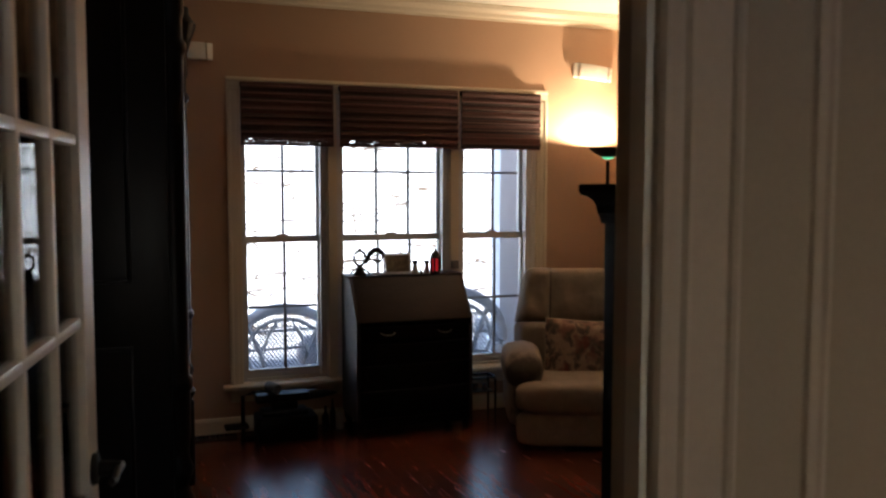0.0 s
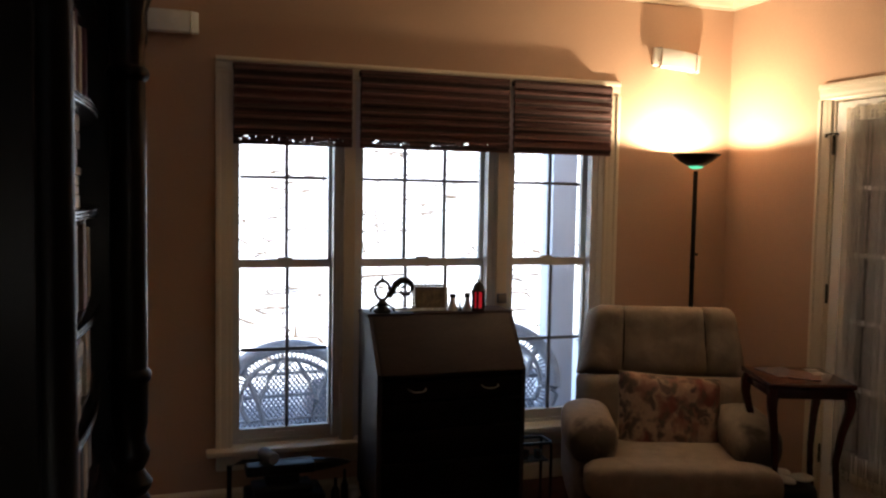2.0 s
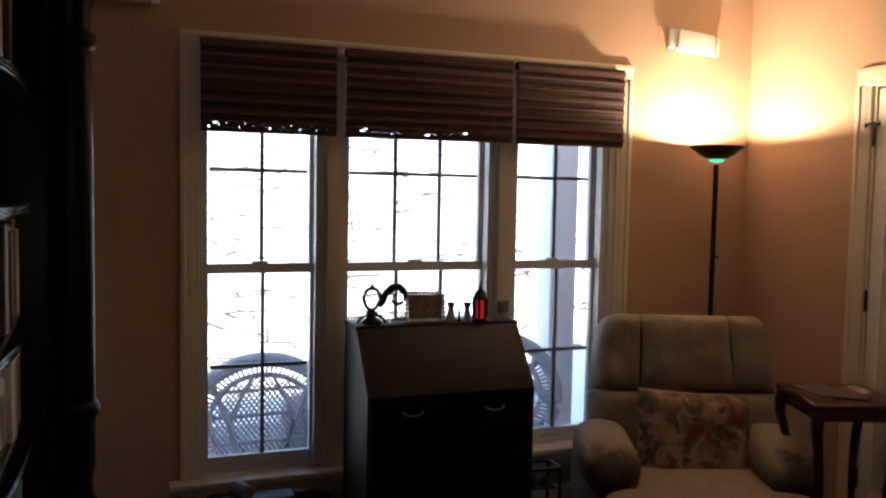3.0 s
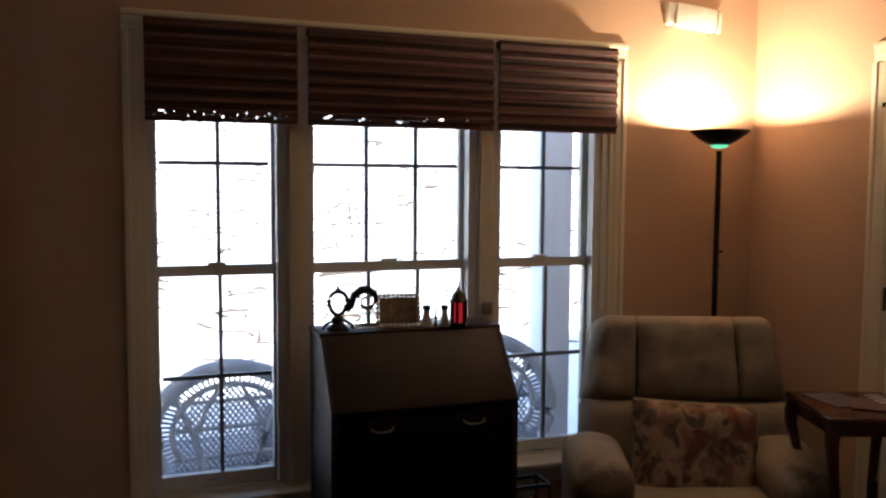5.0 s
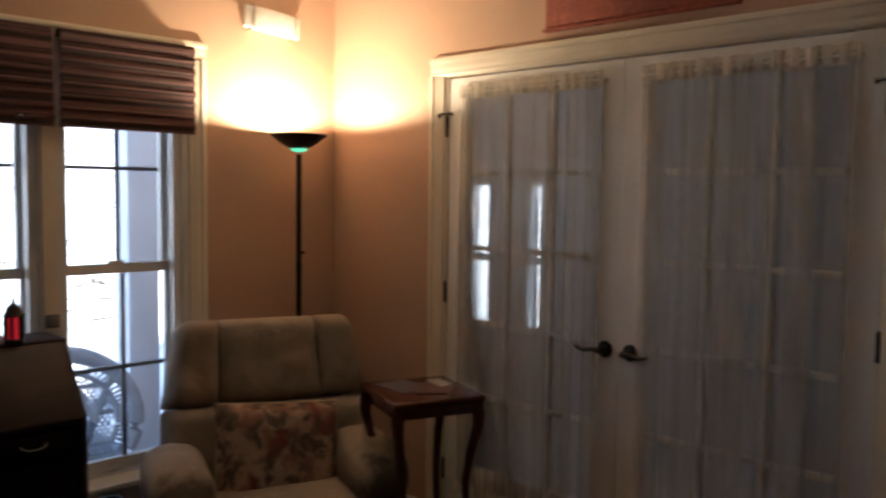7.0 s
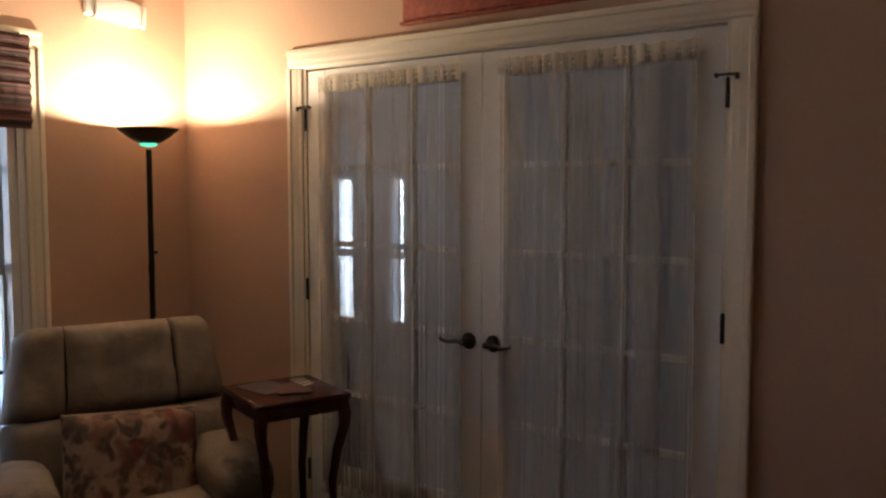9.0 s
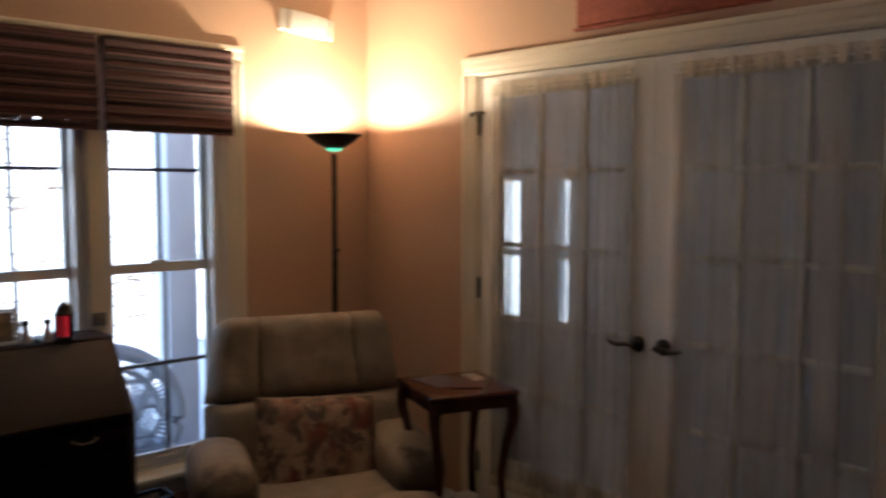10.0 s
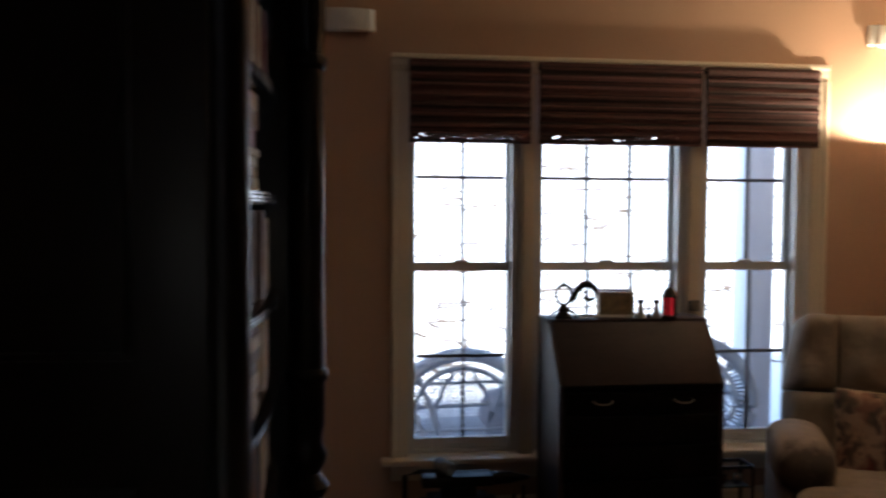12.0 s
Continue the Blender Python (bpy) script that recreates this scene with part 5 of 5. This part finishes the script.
for x in (-0.04, 0.03):
    b = thing("silver_cup", "small silvery cup standing on the iron stand", "cup", pose(2.235 + x, 5.26, 0.193), "cups on the iron stand")
    part("body", lathe([(0, 0), (0.016, 0), (0.018, 0.004), (0.022, 0.045), (0.019, 0.046), (0.015, 0.008), (0, 0.008)], 16), CHROME, b)
vent = thing("floor_register", "dark metal floor register by the window wall", "floor vent", pose(0.50, 5.40, 0))
part("frame", boxes((-0.17, 0.17, -0.058, -0.048, 0.0005, 0.006), (-0.17, 0.17, 0.048, 0.058, 0.0005, 0.006), (-0.17, -0.158, -0.048, 0.048, 0.0005, 0.006), (0.158, 0.17, -0.048, 0.048, 0.0005, 0.006)), IRON, vent, soft=False)
for k in range(12):
    x = -0.148 + 0.027 * k
    part("slat", boxes((x, x + 0.008, -0.048, 0.048, 0.0008, 0.005)), IRON, vent, soft=False)


# ---- porch and snow ----
bm = bmesh.new()
NG = 60
rows = []
for j in range(NG + 1):
    v = j / NG
    y = 5.8 + 3.6 * v + 190 * v ** 3
    row = []
    for i in range(NG + 1):
        x = 2 + (2 * i / NG - 1) * (14 + 200 * v ** 2)
        rise = 0.0 if y < 9 else 0.235 * (y - 9) * (1 - 0.0016 * (y - 9))
        z = -0.42 + rise + 0.10 * noise.noise(Vector((x * 0.35, y * 0.35, 2))) * min(1, (y - 5.6) / 3)
        row.append(bm.verts.new((x, y, z)))
    rows.append(row)
for a, b in zip(rows, rows[1:]):
    for i in range(NG):
        bm.faces.new((a[i], a[i + 1], b[i + 1], b[i]))
far = [bm.verts.new((x, y, -0.45)) for x, y in ((-600, -600), (600, -600), (600, 5.78), (-600, 5.78))]
bm.faces.new(far)
tagged(part("ground", bm, SNOW), "snow-covered hillside rising beyond the porch", "snow", kind="structure")
bm = bmesh.new()
rnd = random.Random(5)
for k in range(1500):
    y = rnd.uniform(10, 34)
    x = 2 + rnd.uniform(-0.75, 0.95) * y * 0.75
    z = -0.42 + 0.235 * (y - 9) * (1 - 0.0016 * (y - 9))
    if rnd.random() < 0.97:
        h = rnd.uniform(0.03, 0.12)
        tube(bm, [(x, y, z - 0.05), (x + rnd.uniform(-0.3, 0.3), y, z + h * 0.6), (x + rnd.uniform(-0.7, 0.7), y, z + h)], 0.023, 3, 0.010)
    else:
        h = rnd.uniform(0.6, 1.8)
        lean = rnd.uniform(-0.4, 0.4)
        tube(bm, [(x, y, z - 0.05), (x + lean * h * 0.5, y, z + h * 0.6), (x + lean * h, y, z + h)], 0.018, 3, 0.005)
        for q in range(4):
            u = 0.35 + 0.15 * q
            bx, bz = x + lean * h * u, z + h * u
            tube(bm, [(bx, y, bz), (bx + rnd.uniform(-0.5, 0.5) * h * 0.5, y, bz + 0.3 * h)], 0.008, 3, 0.003)
tagged(part("dead_grass", bm, TWIG), "sparse dead grass and twigs poking through the snow", "twigs", kind="stuff")
porch = thing("porch_floor", "grey painted porch boards dusted with snow", "porch")
porch["kind"] = "structure"
me = bpy.data.meshes.new("board")
bm = rbox(-4.2, 3.2, -0.066, 0.066, -0.03, 0.0, 0.004, 1)
bm.to_mesh(me)
bm.free()
me.materials.append(PORCH)
for k in range(9):
    shared("board", me, porch, pose(0.3, 5.80 + 0.138 * k, -0.12))
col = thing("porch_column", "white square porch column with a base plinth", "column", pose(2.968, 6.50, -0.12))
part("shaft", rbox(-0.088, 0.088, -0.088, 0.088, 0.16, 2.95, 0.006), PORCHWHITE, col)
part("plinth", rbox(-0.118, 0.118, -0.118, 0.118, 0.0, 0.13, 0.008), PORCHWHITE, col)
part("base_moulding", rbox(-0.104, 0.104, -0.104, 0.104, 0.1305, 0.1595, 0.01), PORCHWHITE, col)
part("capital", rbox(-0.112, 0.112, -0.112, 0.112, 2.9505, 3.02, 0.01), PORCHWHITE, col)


def wicker_chair(m):
    c = thing("wicker_chair", "grey painted wicker porch armchair with a rounded lattice back", "chair", m, "wicker chairs on the porch")
    def fan(k, n, scale=1.0, reach=math.radians(32)):
        """A point of the rounded back: an ellipse that curls in below its widest place."""
        a = -reach + (math.pi + 2 * reach) * k / n
        return (0.372 * scale * math.cos(a), -0.06 + 0.06 * math.sin(a) * scale, 0.488 + 0.295 * scale * math.sin(a))

    bm = bmesh.new()
    tube(bm, [fan(k, 32) for k in range(33)], 0.040, 10)
    part("back_rim", bm, WICKER, c, "thick rolled wicker rim")
    bm = bmesh.new()
    tube(bm, [fan(k, 28, 0.74) for k in range(29)], 0.015, 8)
    part("inner_hoop", bm, WICKER, c)
    bm = bmesh.new()
    for k in range(53):
        tube(bm, [fan(k, 52, 0.76), fan(k, 52, 0.92)], 0.0058, 4)
    part("spindle_row", bm, WICKER, c, "row of short wicker spindles")
    bm = bmesh.new()
    for d in (-1, 1):
        for k in range(-24, 25):
            pts = []
            for q in range(13):
                z = 0.28 + 0.46 * q / 12
                x = k * 0.027 + d * (z - 0.55) * 0.75
                lim = 0.275 * math.sqrt(max(0.0, 1 - ((z - 0.488) / 0.218) ** 2)) if z > 0.488 else 0.275
                if abs(x) <= lim:
                    pts.append((x, -0.02 + d * 0.003, z))
            if len(pts) > 1:
                tube(bm, pts, 0.0052, 4)
    part("lattice", bm, WICKER, c, "open diamond wicker lattice")
    for z in (0.36, 0.50, 0.63):
        bm = bmesh.new()
        tube(bm, [(-0.27, -0.022, z), (0.27, -0.022, z)], 0.010, 6)
        part("cross_band", bm, WICKER, c)
    for e in (-1, 1):
        bm = bmesh.new()
        tube(bm, [(e * 0.33, -0.02, 0.44), (e * 0.33, 0.10, 0.47), (e * 0.33, 0.30, 0.47), (e * 0.32, 0.46, 0.43), (e * 0.31, 0.50, 0.30)], 0.028, 8)
        part("arm", bm, WICKER, c)
        bm = bmesh.new()
        tube(bm, [(e * 0.12, -0.026, 0.28), (e * 0.17, -0.03, 0.46), (e * 0.23, -0.03, 0.60), (e * 0.26, -0.03, 0.68)], 0.017, 6)
        part("back_post", bm, WICKER, c)
        bm = bmesh.new()
        tube(bm, [(e * 0.05, -0.030, 0.705), (e * 0.12, -0.033, 0.58), (e * 0.17, -0.032, 0.46)], 0.011, 6)
        part("diagonal_strut", bm, WICKER, c)
        for y in (0.0, 0.46):
            bm = bmesh.new()
            tube(bm, [(e * 0.31, y, 0.32), (e * 0.31, y, 0.12), (e * 0.32, y, 0.0)], 0.019, 8)
            part("leg", bm, WICKER, c)
    part("seat", rbox(-0.32, 0.32, -0.02, 0.50, 0.25, 0.31, 0.02), WICKER, c)
    part("skirt", rbox(-0.32, 0.32, -0.035, -0.021, 0.10, 0.30, 0.004), WICKER, c)
    return c


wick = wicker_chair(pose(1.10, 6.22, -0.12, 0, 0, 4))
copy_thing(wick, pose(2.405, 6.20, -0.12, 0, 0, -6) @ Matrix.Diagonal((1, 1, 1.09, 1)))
tagged(part("porch_cushion", cushion(0.30, 0.14, 0.26, 2.4, 12, pose(1.36, 6.36, 0.32, 12, 0, 20)), CUSHION), "pale lilac cushion leaning in the wicker chair", "cushion")


# ---- floorboards ----
floor = thing("floor", "glossy dark cherry hardwood floorboards", "floor")
floor["kind"] = "structure"
BW = 0.083
rnd = random.Random(21)
board_meshes = {}


def floorboard(length):
    if length not in board_meshes:
        bm = rbox(0.0002, BW - 0.0002, 0.0003, length - 0.0003, -0.0135, 0, 0.0006, 1)
        me = bpy.data.meshes.new("board")
        bm.to_mesh(me)
        bm.free()
        me.materials.append(FLOORWOOD)
        board_meshes[length] = me
    return board_meshes[length]


for k in range(50):
    x = LX + 0.001 + k * BW
    y = BY - 0.5
    while y < WY - 0.01:
        L = round(min(rnd.choice((0.6, 0.9, 1.25, 1.6)), WY - y), 3)
        if x + BW < DX:
            shared("board", floorboard(L), floor, pose(x, y, 0))
        y += L
structure("floor_edge", boxes((LX + 0.001 + 50 * BW, DX, BY - 0.5, WY, -0.0136, -0.001)), FLOORWOOD, "dark cherry edge strip of the floor", "floor")
structure("floor_hall", boxes((-1.15, 1.85, -1.35, BY - 0.52, -0.0138, -0.003)), FLOORWOOD, "dark cherry hall floor", "floor")
